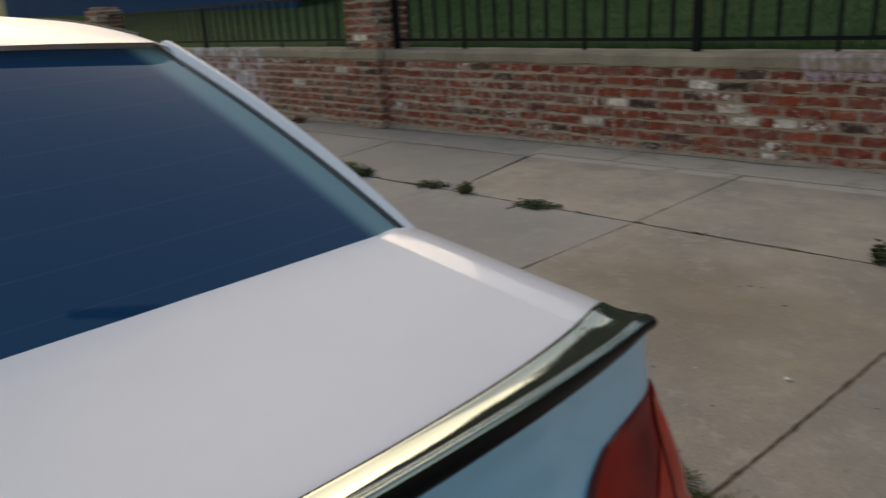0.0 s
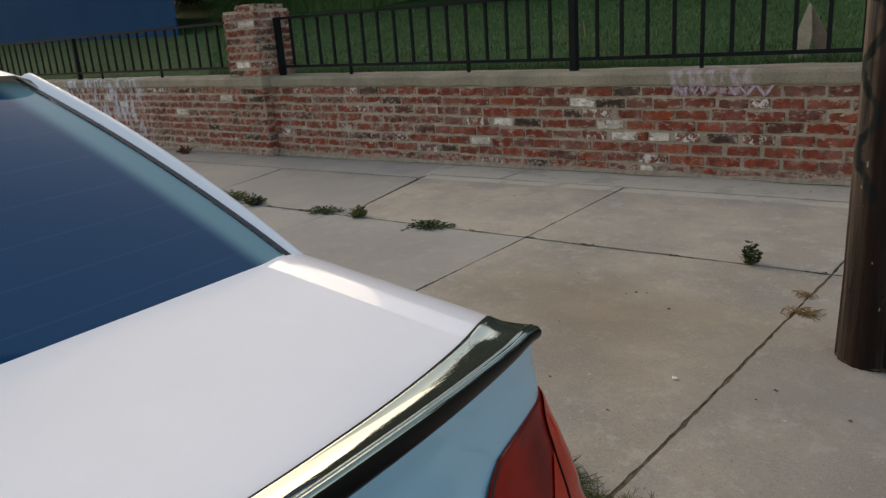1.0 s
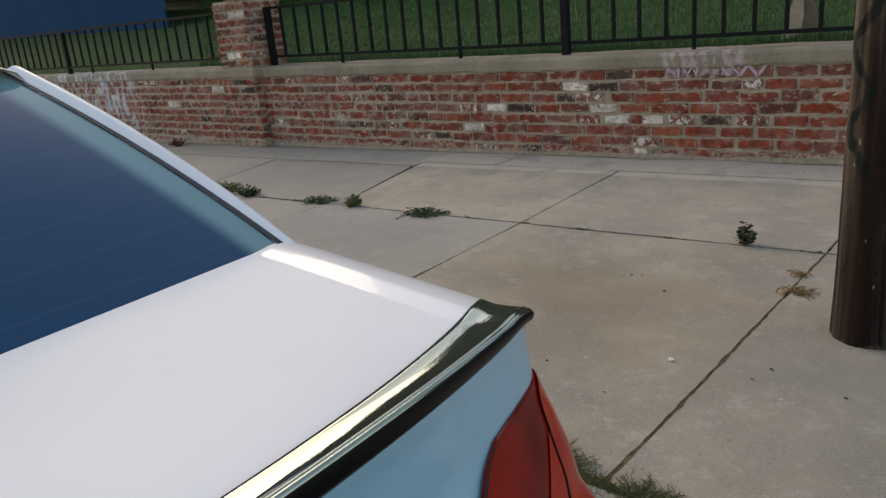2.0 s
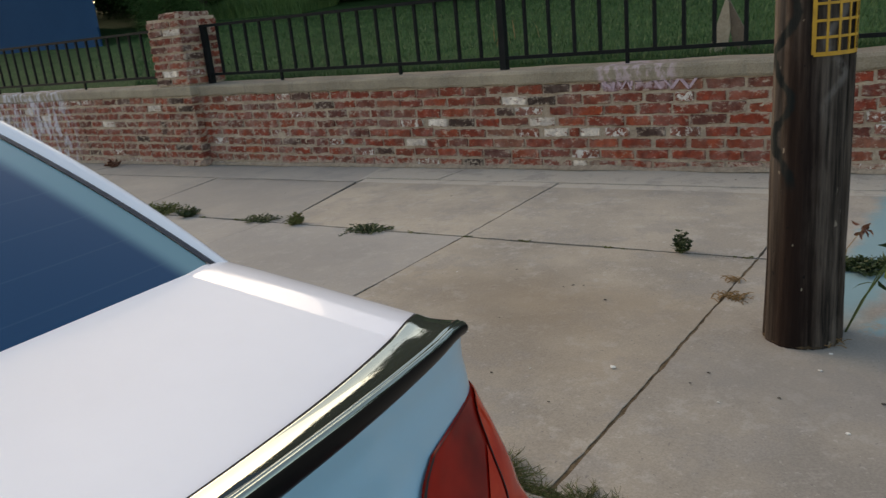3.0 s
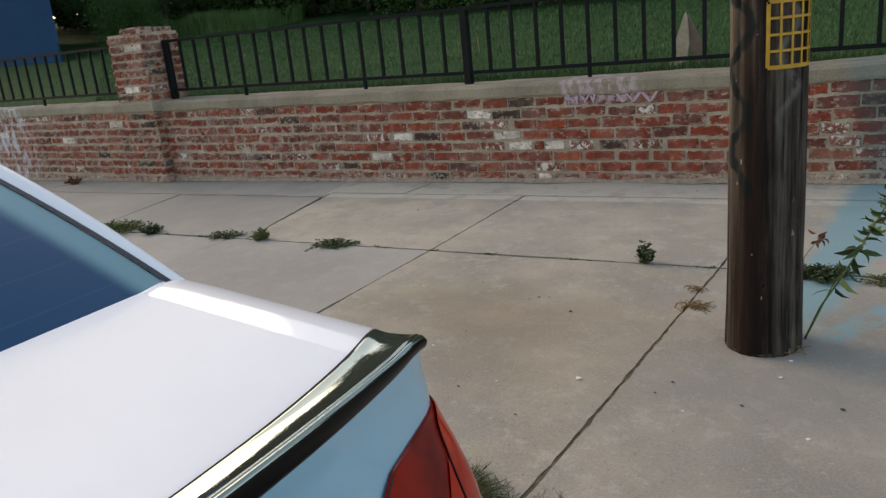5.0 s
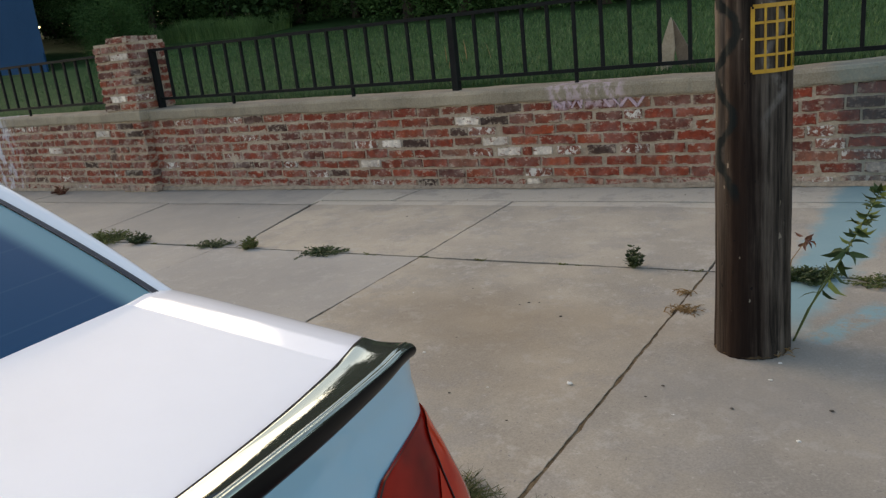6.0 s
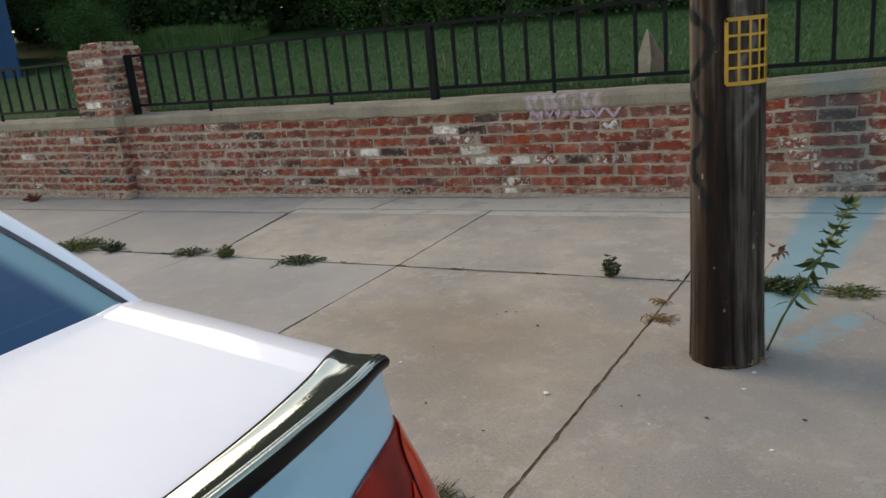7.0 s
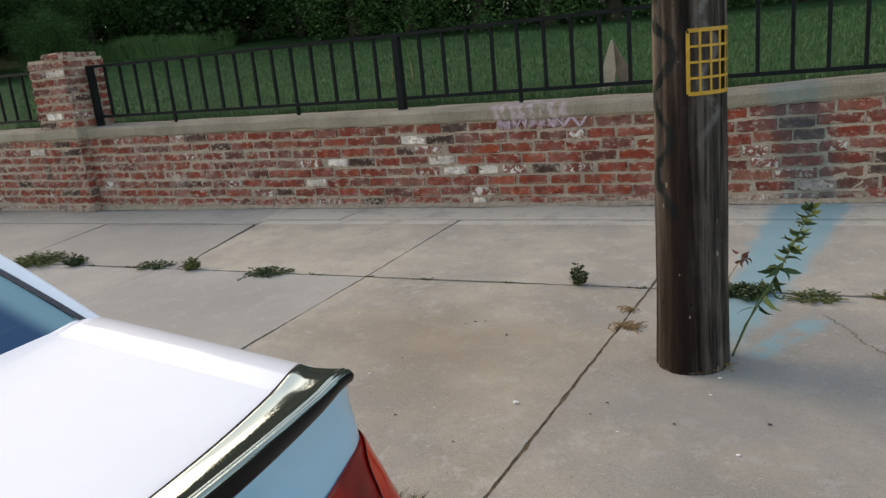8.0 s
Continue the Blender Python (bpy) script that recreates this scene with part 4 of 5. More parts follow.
# section of the lip: a hollow top that sweeps up to a rolled rim, then an undercut back
PROFILE = [(0.0, -0.010), (0.0, 0.0020)]
dz_, steps = 0.0028, 16
for i in range(steps + 1):
    f_ = 0.03 + 0.75 * i / steps
    PROFILE.append((f_, dz_))
    dz_ += 0.75 / steps * 0.046 * (-0.115 + 0.36 * (f_ / 0.78) ** 1.1)
for f_, fall in ((0.81, -0.0002), (0.835, 0.0004), (0.855, 0.0011), (0.87, 0.0006), (0.90, 0.0007), (0.935, 0.0016), (0.965, 0.0036), (0.985, 0.0065), (0.99, 0.011), (0.975, 0.017), (0.94, 0.024), (0.90, 0.0275), (0.4, 0.031), (0.0, 0.027)):
    PROFILE.append((f_, dz_ - fall))
vs, fs = [], []
NS = 120
for i in range(NS + 1):
    u = 0.752 * math.sin(math.pi * (i / NS - 0.5))
    a, b = lip_in(u), lip_out(u)
    z0 = deck(a, u)
    end = (abs(u) / 0.752) ** 6
    for k, (f_, dz) in enumerate(PROFILE):
        dz -= end * (0.0022 * min(1.0, f_ / 0.25) + 0.0042 * f_)
        if k > 25:
            dz = rim + (dz - rim) * (1 - 0.45 * end)
        else:
            rim = dz
        vs.append((a + (b - a) * f_, CY + u * (1 + 0.014 * f_), z0 + dz + 0.0008))
m_ = len(PROFILE)
for i in range(NS):
    for k in range(m_):
        p, q = i * m_ + k, i * m_ + (k + 1) % m_
        fs.append((p, p + m_, q + m_, q))
fs += [tuple(range(m_)), tuple(range(NS * m_ + m_ - 1, NS * m_ - 1, -1))]
slots = [1 if 2 <= k <= 24 else 0 for i in range(NS) for k in range(m_)] + [0, 0]
spoiler = add("spoiler", mesh("spoiler", vs, fs, [GLOSS_BLACK, CHROME], True, slots), label="gloss black lip spoiler with a mirror-like top")
under(spoiler, car)
gasket = [(lip_in(0.752 * (2 * i / 60 - 1)) - 0.001, CY + 0.752 * (2 * i / 60 - 1), deck(lip_in(0.752 * (2 * i / 60 - 1)), 0.752 * (2 * i / 60 - 1)) + 0.001) for i in range(61)]
v_, f_ = tube(gasket, [0.0022] * 61, 6)
under(add("gasket", mesh("gasket", v_, f_, RUBBER)), spoiler)


# section of the pillar beside the rear window: out and up from the glass edge
POST = [(-0.004, 0.0), (0.004, 0.005), (0.012, 0.009), (0.019, 0.0095), (0.025, 0.0075), (0.030, 0.001), (0.034, -0.012), (0.037, -0.04), (0.040, -0.09)]


# cabin: rear window, roof, pillars, side windows and windscreen
def rear_edge(s):
    """The kerb-side edge of the rear window, s 0 at the boot lid and 1 at the roof: x, u, z."""
    b = s * s
    return (-0.362 - 0.40 * s, 0.742 - 0.115 * s - 0.027 * b, 0.738 + 0.289 * s - 0.032 * b)


def rear_pane(a, b, out=0.0, trim=1.0):
    x, u, z = rear_edge(b)
    q = 2 * a - 1
    c = 1 - q * q
    return (x + 0.034 * c * (1 - b) + 0.045 * c * b + out * 0.5, CY + u * q * trim, z + (0.008 + 0.014 * b) * c + out)


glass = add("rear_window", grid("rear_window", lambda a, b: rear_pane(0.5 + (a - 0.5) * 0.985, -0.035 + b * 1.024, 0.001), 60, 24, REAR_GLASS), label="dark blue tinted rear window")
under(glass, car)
for side in (1, -1):
    def seal(a, b, side=side):
        return rear_pane(0.5 + side * (0.4925 + 0.0065 * a), -0.03 + 1.03 * b, 0.003)

    under(add("window_seal", grid("window_seal", seal, 2, 24, SEAL, flip=side < 0)), glass)

    def post(a, b, side=side):
        b = -0.10 + 1.10 * b
        x, u, z = rear_edge(b)
        s = a * (len(POST) - 1)
        k = min(int(s), len(POST) - 2)
        t = s - k
        du, dz = (POST[k][n] + (POST[k + 1][n] - POST[k][n]) * t for n in (0, 1))
        foot = (1 - max(0, b)) ** 3
        return (x - 0.01 * a, CY + side * (u + du * (1 - 0.35 * foot)), z + dz * (1 - 0.45 * foot))

    under(add("rear_pillar", grid("rear_pillar", post, 24, 30, GLOSS_WHITE, flip=side > 0)), car)

    def flank(a, b, side=side):
        x, u, z = rear_edge(1 - max(0, min(1, (-0.76 - (-0.40 - 2.4 * a)) / -0.36))) if -0.40 - 2.4 * a > -0.76 else (-0.40 - 2.4 * a, 0.60, 0.995)
        x = -0.40 - 2.4 * a
        if x < -2.0:
            z = 0.995 - 0.26 * (-2.0 - x) / 0.8
            u = 0.60 + 0.12 * (-2.0 - x) / 0.8
        top = (u + 0.04, z - 0.09)
        low_ = (0.775, 0.725)
        z_ = low_[1] + (max(top[1], low_[1]) - low_[1]) * b
        return (x, CY + side * (low_[0] + (top[0] - low_[0]) * b), z_)

    under(add("side_window", grid("side_window", flank, 40, 6, TINT, flip=side < 0), label="dark side window"), car)


def roof(a, b):
    q = 2 * a - 1
    x = -0.736 - 1.27 * b
    rise = 0.070 * math.sin(math.pi * min(1, b * 0.94)) ** 0.8
    c = 1 - abs(q) ** 2.4
    u = 0.646 * q
    edge = max(0, abs(q) - 0.9) / 0.1
    return (x + 0.045 * (1 - q * q) * (1 - b), CY + u, 0.999 + rise * (0.6 + 0.4 * c) + 0.020 * c - 0.075 * edge ** 2.2)


under(add("roof", grid("roof", roof, 60, 40, WHITE), label="white roof"), car)
v_, f_ = tube([(roof(0.5 + 0.455, b / 20)[0], roof(0.5 + 0.455, b / 20)[1], roof(0.5 + 0.455, b / 20)[2] + 0.001) for b in range(1, 20)], [0.0035] * 19, 6)
under(add("roof_moulding", mesh("roof_moulding", v_, f_, RUBBER)), car)
under(add("windscreen", grid("windscreen", lambda a, b: (-2.0 - 0.85 * b + 0.08 * (1 - (2 * a - 1) ** 2) * -1, CY + (0.60 + 0.13 * b) * (2 * a - 1), 1.0 - 0.255 * b + 0.03 * (1 - (2 * a - 1) ** 2)), 20, 12, TINT), label="dark windscreen"), car)


def wheel(x, side):
    vs, fs = [], []
    prof = [(0.19, 0.0), (0.20, 0.055), (0.30, 0.065), (0.325, 0.05), (0.325, -0.14), (0.19, -0.14)]
    n = 40
    for r, w in prof:
        vs += [(x + r * math.cos(2 * math.pi * i / n), CY + side * (0.80 + w), 0.085 + r * math.sin(2 * math.pi * i / n)) for i in range(n)]
    for k in range(len(prof) - 1):
        fs += [(k * n + i, k * n + (i + 1) % n, (k + 1) * n + (i + 1) % n, (k + 1) * n + i) for i in range(n)]
    ob = under(add("wheel", mesh("wheel", vs, fs, TYRE, True), label="black tyre on an alloy rim"), car)
    vs, fs = [], []
    for i in range(10):
        t = math.pi * 2 * i / 10
        for r, d in ((0.03, -0.10), (0.03, 0.10), (0.195, 0.07), (0.195, -0.07)):
            vs.append((x + r * math.cos(t + d), CY + side * 0.835, 0.085 + r * math.sin(t + d)))
        fs.append((i * 4, i * 4 + 1, i * 4 + 2, i * 4 + 3))
    under(add("rim", mesh("rim", vs, fs, ALLOY)), ob)


for x in (-0.95, -3.5):
    for side in (1, -1):
        wheel(x, side)
bump_ = grid("bumper_strip", lambda a, b: tail_point((2 * a - 1) * 0.74, 0.02 + 0.05 * b, 0.006), 40, 3, RUBBER)
under(add("bumper_strip", bump_), car)


# ---- behind the lawn: blue building, woods, shrubs ----
house = empty("blue_building", (-19.0, 6.6, 1.2), "plain blue painted building beyond the lawn", "building")
plan = [(-40.0, 5.35), (-15.28, 5.35), (-21.2, 9.0), (-40.0, 9.0)]      # the end wall runs away at a slant


def prism(name, outline, z0, z1, mat):
    n = len(outline)
    vs = [(x, y, z) for z in (z0, z1) for x, y in outline]
    return mesh(name, vs, [tuple(range(n - 1, -1, -1)), tuple(range(n, 2 * n))] + [(i, (i + 1) % n, n + (i + 1) % n, n + i) for i in range(n)], mat)


under(add("house_wall", prism("house_wall", plan, 0.3, 7.5, BLUE_RENDER), label="flat dark blue painted wall"), house)
under(add("house_roof", prism("house_roof", [(-40.2, 5.15), (-15.0, 5.15), (-21.1, 9.2), (-40.2, 9.2)], 7.5, 7.75, ROOFING)), house)
under(add("plinth", box("plinth", -40.0, -15.30, 5.32, 5.346, 0.3, 1.62, BLUE_RENDER)), house)


def tree_mesh(seed, height, spread, leaves, size):
    """Trunk with limbs, and a crown of loose leaf clumps."""
    r = random.Random(seed)
    tv, tf = [], []
    ends = []

    def limb(a, b, r0, r1):
        pts = [Vector(a).lerp(Vector(b), t) + Vector((r.uniform(-1, 1), r.uniform(-1, 1), 0)) * 0.05 * height * 0.3 * math.sin(math.pi * t) for t in (0, 0.33, 0.66, 1)]
        v, f = tube(pts, [r0 + (r1 - r0) * t for t in (0, 0.33, 0.66, 1)], 7)
        n = len(tv)
        tv.extend(v)
        tf.extend(tuple(i + n for i in q) for q in f)
        ends.append(pts[-1])

    limb((0, 0, -0.2), (0.1, 0.05, height * 0.55), 0.16, 0.09)
    for i in range(9):
        z = height * r.uniform(0.15, 0.55)
        t = r.uniform(0, 6.28)
        d = spread * r.uniform(0.45, 0.8)
        limb((0, 0, z), (d * math.cos(t), d * math.sin(t), z + height * r.uniform(0.05, 0.4)), 0.06, 0.02)
    clumps = []
    for e in ends:
        for _ in range(7):
            clumps.append(Vector(e) + Vector((r.gauss(0, 1) * spread * 0.28, r.gauss(0, 1) * spread * 0.28, r.gauss(0, 1) * height * 0.10)))
    for _ in range(26):
        t, d = r.uniform(0, 6.28), spread * r.uniform(0.5, 1.0)
        clumps.append(Vector((d * math.cos(t), d * math.sin(t), height * r.uniform(0.03, 0.45))))
    lv, lf = [], []
    for _ in range(leaves):
        c_ = r.choice(clumps)
        p = c_ + Vector((r.gauss(0, 1), r.gauss(0, 1), r.gauss(0, 1))) * 0.16 * spread
        if p.z < 0.02:
            p.z = r.uniform(0.02, 0.3)
        way = Vector((r.uniform(-1, 1), r.uniform(-1, 1), r.uniform(-0.8, 0.5))).normalized() * size * r.uniform(0.6, 1.3)
        side_ = way.cross(Vector((r.uniform(-1, 1), r.uniform(-1, 1), r.uniform(-1, 1)))).normalized() * size * 0.3
        n = len(lv)
        lv += [p, p + way * 0.45 + side_, p + way, p + way * 0.45 - side_]
        lf.append((n, n + 1, n + 2, n + 3))
    return tv, tf, lv, lf


def make_tree(name, seed, height, spread, leaves, size, mat, label, cat, group):
    tv, tf, lv, lf = tree_mesh(seed, height, spread, leaves, size)
    ob = empty(name, (0, 0, 0), label, cat, group)
    under(add("trunk", mesh("trunk", tv, tf, BARK, True)), ob)
    under(add("crown", mesh("crown", lv, lf, mat)), ob)
    return ob


def plant_all(ob, places):
    for i, (x, y, s, turn) in enumerate(places):
        m = pose(x, y, lawn_z(x, y) - 0.02, 0, 0, turn) @ Matrix.Diagonal((s, s, s, 1))
        if i == 0:
            ob.matrix_basis = m
        else:
            c_ = copy_thing(ob, m)
            c_.matrix_basis = m


tr = make_tree("tree", 3, 7.6, 2.7, 36000, 0.15, WOODS, "dark leafy tree at the edge of the lawn", "tree", "woodland trees")
plant_all(tr, [(-19.5, 13.0, 1.1, 0), (-16.4, 13.5, 1.0, 70), (-13.0, 12.2, 1.05, 140), (-10.4, 13.2, 1.0, 200), (-17.5, 17.5, 1.3, 20), (-13, 17.5, 1.3, 300), (-8.2, 15, 1.2, 33), (-22, 16.5, 1.3, 90),
                (-4.5, 17, 1.25, 100), (-0.5, 18, 1.3, 250), (4, 19, 1.35, 10), (9, 18, 1.3, 170), (-26.5, 19, 1.4, 60), (14, 17, 1.3, 320),
                (-24, 23, 1.6, 15), (-19.5, 22.5, 1.6, 130), (-15, 22.5, 1.55, 240), (-10.5, 21.5, 1.6, 75), (-6, 22, 1.6, 190), (-1.5, 23, 1.6, 310), (-29, 25, 1.7, 45),
                (-24.5, 12.6, 1.1, 25), (-28.5, 14.5, 1.3, 110), (-33, 17, 1.5, 210)])
sh = make_tree("shrub", 8, 2.9, 1.35, 22000, 0.062, HEDGE, "dense green shrub at the lawn's edge", "shrub", "lawn shrubs")
plant_all(sh, [(-9.1, 10.2, 1.15, 0), (-7.4, 9.7, 1.1, 44), (-5.9, 9.9, 1.15, 120), (-4.4, 9.6, 1.0, 200), (-3.2, 9.9, 1.1, 60), (-1.7, 10.9, 1.1, 30), (-0.1, 12.2, 1.2, 90), (1.6, 13.4, 1.2, 270), (3.6, 14, 1.2, 15), (5.6, 14, 1.2, 75),
               (-14.9, 6.9, 0.5, 150), (-17.8, 9.0, 0.8, 20), (-19.4, 11.6, 1.2, 70), (-17.0, 12.6, 1.1, 160), (-21.0, 12.6, 1.2, 250), (-21.6, 11.2, 1.1, 35), (-17.3, 9.9, 0.8, 10), (-15.6, 11.2, 1.0, 44), (-13.3, 11.4, 0.9, 98), (-11.6, 11.6, 0.8, 188), (-9.6, 11.8, 1.0, 288)])


def reed_clump(name, x0, x1, y0, y1, n, h, mat, label, seed):
    r = random.Random(seed)
    vs, fs = [], []
    for _ in range(n):
        x, y = r.uniform(x0, x1), r.uniform(y0, y1)
        z = lawn_z(x, y)
        t = r.uniform(0, 6.28)
        hh = h * r.uniform(0.35, 1.2) * (0.75 + 0.5 * noise.noise((x * 1.1, y * 1.1, 4)))
        w = 0.0055 * r.uniform(0.7, 1.6)
        dx, dy = math.cos(t), math.sin(t)
        lean = hh * r.uniform(0.1, 0.5)
        k = len(vs)
        vs += [(x - dy * w, y + dx * w, z), (x + dy * w, y - dx * w, z), (x + dx * lean * 0.4 + dy * w, y + dy * lean * 0.4 - dx * w, z + hh * 0.6), (x + dx * lean * 0.4 - dy * w, y + dy * lean * 0.4 + dx * w, z + hh * 0.6),
               (x + dx * lean, y + dy * lean, z + hh)]
        fs += [(k, k + 1, k + 2, k + 3), (k + 3, k + 2, k + 4)]
    return tagged(add(name, mesh(name, vs, fs, mat)), label, "grass", kind="stuff")


reed_clump("tall_grass", -16.2, -12.6, 8.8, 10.2, 16000, 0.5, REED, "tall pale green grass by the trees", 5)
reed_clump("dry_stalks", -3.6, -2.9, 1.2, 2.4, 6, 0.36, TWIG, "thin dry grass stalks on the lawn", 6)

# lawn blades: short near the wall, sparser further off
r = random.Random(11)
vs, fs = [], []
for i in range(90000):
    d = r.random() ** 1.7
    y = 0.29 + 8.0 * d
    x = r.uniform(-6.5 - y * 1.4, 2.2 + y * 0.4) if i % 5 else r.uniform(-13, 2)
    z = lawn_z(x, y)
    tall = 0.034 * (1.6 if y < 0.55 and r.random() < 0.5 else 1.0) * r.uniform(0.5, 1.4) * (1 + 0.5 * d)
    t = r.uniform(0, 6.28)
    w = 0.0026 + 0.0045 * d
    dx, dy = math.cos(t), math.sin(t)
    k = len(vs)
    l = tall * r.uniform(0.2, 0.9)
    vs += [(x - dy * w, y + dx * w, z - 0.005), (x + dy * w, y - dx * w, z - 0.005), (x + dx * l, y + dy * l, z + tall)]
    fs.append((k, k + 1, k + 2))
tagged(add("lawn_grass", mesh("lawn_grass", vs, fs, BLADE)), "short uneven blades of lawn grass", "grass", kind="stuff")


# wooden stand on the lawn: two pointed boards leaning together
def board(pts, y0, y1):
    vs = [(x, y0, z) for x, z in pts] + [(x, y1, z) for x, z in pts]
    n = len(pts)
    return vs, [tuple(range(n - 1, -1, -1)), tuple(range(n, 2 * n))] + [(i, (i + 1) % n, n + (i + 1) % n, n + i) for i in range(n)]


stand = empty("wooden_stand", (-0.82, 0.5, 0.66), "weathered wooden A-shaped stand on the lawn", "wooden stand")
v_, f_ = board([(-0.985, 0.55), (-0.885, 0.55), (-0.862, 0.632), (-0.832, 0.72), (-0.820, 0.81), (-0.832, 0.97), (-0.842, 1.0), (-0.850, 0.985), (-0.889, 0.877)], 0.475, 0.497)
under(add("front_board", mesh("front_board", v_, f_, BOARD)), stand)
v_, f_ = board([(-0.745, 0.55), (-0.650, 0.55), (-0.686, 0.64), (-0.738, 0.80), (-0.835, 0.985), (-0.845, 0.97), (-0.826, 0.80), (-0.806, 0.715)], 0.500, 0.522)
under(add("back_board", mesh("back_board", v_, f_, DARK_BOARD), label="darker brown board"), stand)


# ---- weeds on the pavement ----
def weed(name, x, y, radius, height, n, size, mat, label, seed, flat=1.0, stretch=1.0, slim=0.45):
    r = random.Random(seed)
    z0 = ground(x, y) - 0.004
    ob = empty(name, (x, y, z0), label, "weed", "pavement weeds")
    sv, sf, lv, lf = [], [], [], []
    for _ in range(max(4, n // 12)):
        t = r.uniform(0, 6.28)
        d = radius * r.random() ** 0.6
        base = Vector((x + 0.3 * d * math.cos(t) * stretch, y + 0.3 * d * math.sin(t), z0))
        tip = Vector((x + d * math.cos(t) * stretch, y + d * math.sin(t), z0 + height * r.uniform(0.4, 1.0) * (1 - 0.5 * d / radius)))
        v, f = tube([base, base.lerp(tip, 0.5) + Vector((0, 0, height * 0.08)), tip], [0.0016, 0.0013, 0.0008], 4, False)
        k = len(sv)
        sv += v
        sf += [tuple(i + k for i in q) for q in f]
        for _ in range(12):
            p = base.lerp(tip, r.uniform(0.15, 1.0))
            a = r.uniform(0, 6.28)
            leaf(lv, lf, p, (math.cos(a), math.sin(a), r.uniform(-0.1, 0.9) * flat), size * r.uniform(0.6, 1.3), size * slim, r)
    if height > 0.02:
        under(add("stem_tuft", mesh("stem_tuft", sv, sf, STEM)), ob)
    under(add("foliage", mesh("foliage", lv, lf, mat)), ob)
    return ob


J = -1.565
weed("weed_clump", -4.25, J, 0.20, 0.085, 1300, 0.019, MOSS, "olive green weeds growing in a pavement joint", 1, 1.0, 1.4)
weed("weed_clump", -3.87, J + 0.01, 0.085, 0.09, 620, 0.020, WEED, "green tuft of weeds in a pavement joint", 2)
weed("weed_clump", -3.17, J + 0.03, 0.11, 0.045, 700, 0.016, WEED, "low green weeds spread along a pavement joint", 3, 0.4, 1.4)
weed("weed_clump", -2.83, J, 0.06, 0.095, 520, 0.019, MOSS, "small bright tuft of weeds in a pavement joint", 4)
weed("weed_clump", -2.26, J - 0.01, 0.11, 0.036, 820, 0.018, WEED, "flat dark clover spreading from a pavement joint", 5, 0.35, 1.5)
weed("weed_clump", -2.36, J - 0.09, 0.060, 0.012, 90, 0.013, WEED, "thin creeping runner of weed on the concrete", 6, 0.2, 1.0)
weed("weed_clump", -0.50, J + 0.01, 0.040, 0.15, 190, 0.024, WEED, "upright leafy green weed in a pavement joint", 7)
weed("weed_clump", 0.205, J - 0.04, 0.11, 0.065, 1000, 0.020, WEED, "dense dark green weeds behind the pole", 8, 0.7, 1.1)
weed("weed_clump", 0.44, J - 0.035, 0.095, 0.035, 620, 0.014, MOSS, "dry olive weeds along the joint", 9, 0.4, 1.5)
weed("weed_clump", 0.70, J - 0.01, 0.07, 0.04, 420, 0.014, MOSS, "small olive weeds in the joint", 10, 0.4, 1.3)
weed("weed_clump", -6.9, -0.16, 0.09, 0.10, 200, 0.035, RUST_LEAF, "red-brown dried weed at the wall's foot", 11)
weed("weed_clump", -0.42, -3.34, 0.12, 0.030, 2100, 0.030, GRASS_FINE, "tufted fine grass at the kerb edge", 12, 1.5, 1.5, 0.065)
weed("weed_clump", -0.16, -3.36, 0.09, 0.024, 1260, 0.024, GRASS_FINE, "tufted fine grass at the kerb edge", 13, 1.5, 1.6, 0.065)
weed("weed_clump", -0.75, -3.38, 0.11, 0.026, 1260, 0.026, GRASS_FINE, "tufted fine grass at the kerb edge", 14, 1.5, 1.5, 0.065)
for k in range(9):
    x = -3.7 + 0.42 * k + 0.1 * math.sin(k * 5)
    weed("moss_tuft", x, J, 0.035, 0.012, 50, 0.012, MOSS, "thin moss in the pavement joint", 40 + k, 0.3, 2.2)

# tall leafy plant leaning out from the foot of the pole
r = random.Random(21)
plant = empty("tall_weed", (0.215, -2.20, ground(0.2, -2.2)), "tall leafy weed leaning beside the pole", "plant")
line = [Vector((0.215, -2.205, -0.03)), Vector((0.255, -2.19, 0.08)), Vector((0.315, -2.165, 0.19)), Vector((0.365, -2.14, 0.29)), Vector((0.415, -2.12, 0.40)), Vector((0.435, -2.11, 0.45))]
v_, f_ = tube(line, [0.0034, 0.0032, 0.0028, 0.0024, 0.0018, 0.0012], 7)
under(add("stem", mesh("stem", v_, f_, STEM, True)), plant)
v_, f_ = tube([(0.215, -2.20, -0.03), (0.25, -2.20, 0.06), (0.285, -2.19, 0.15), (0.31, -2.185, 0.20)], [0.003, 0.0028, 0.002, 0.001], 6)
under(add("side_stem", mesh("side_stem", v_, f_, STEM, True)), plant)


def along_line(t):
    s = t * (len(line) - 1)
    i = min(int(s), len(line) - 2)
    return line[i].lerp(line[i + 1], s - i)


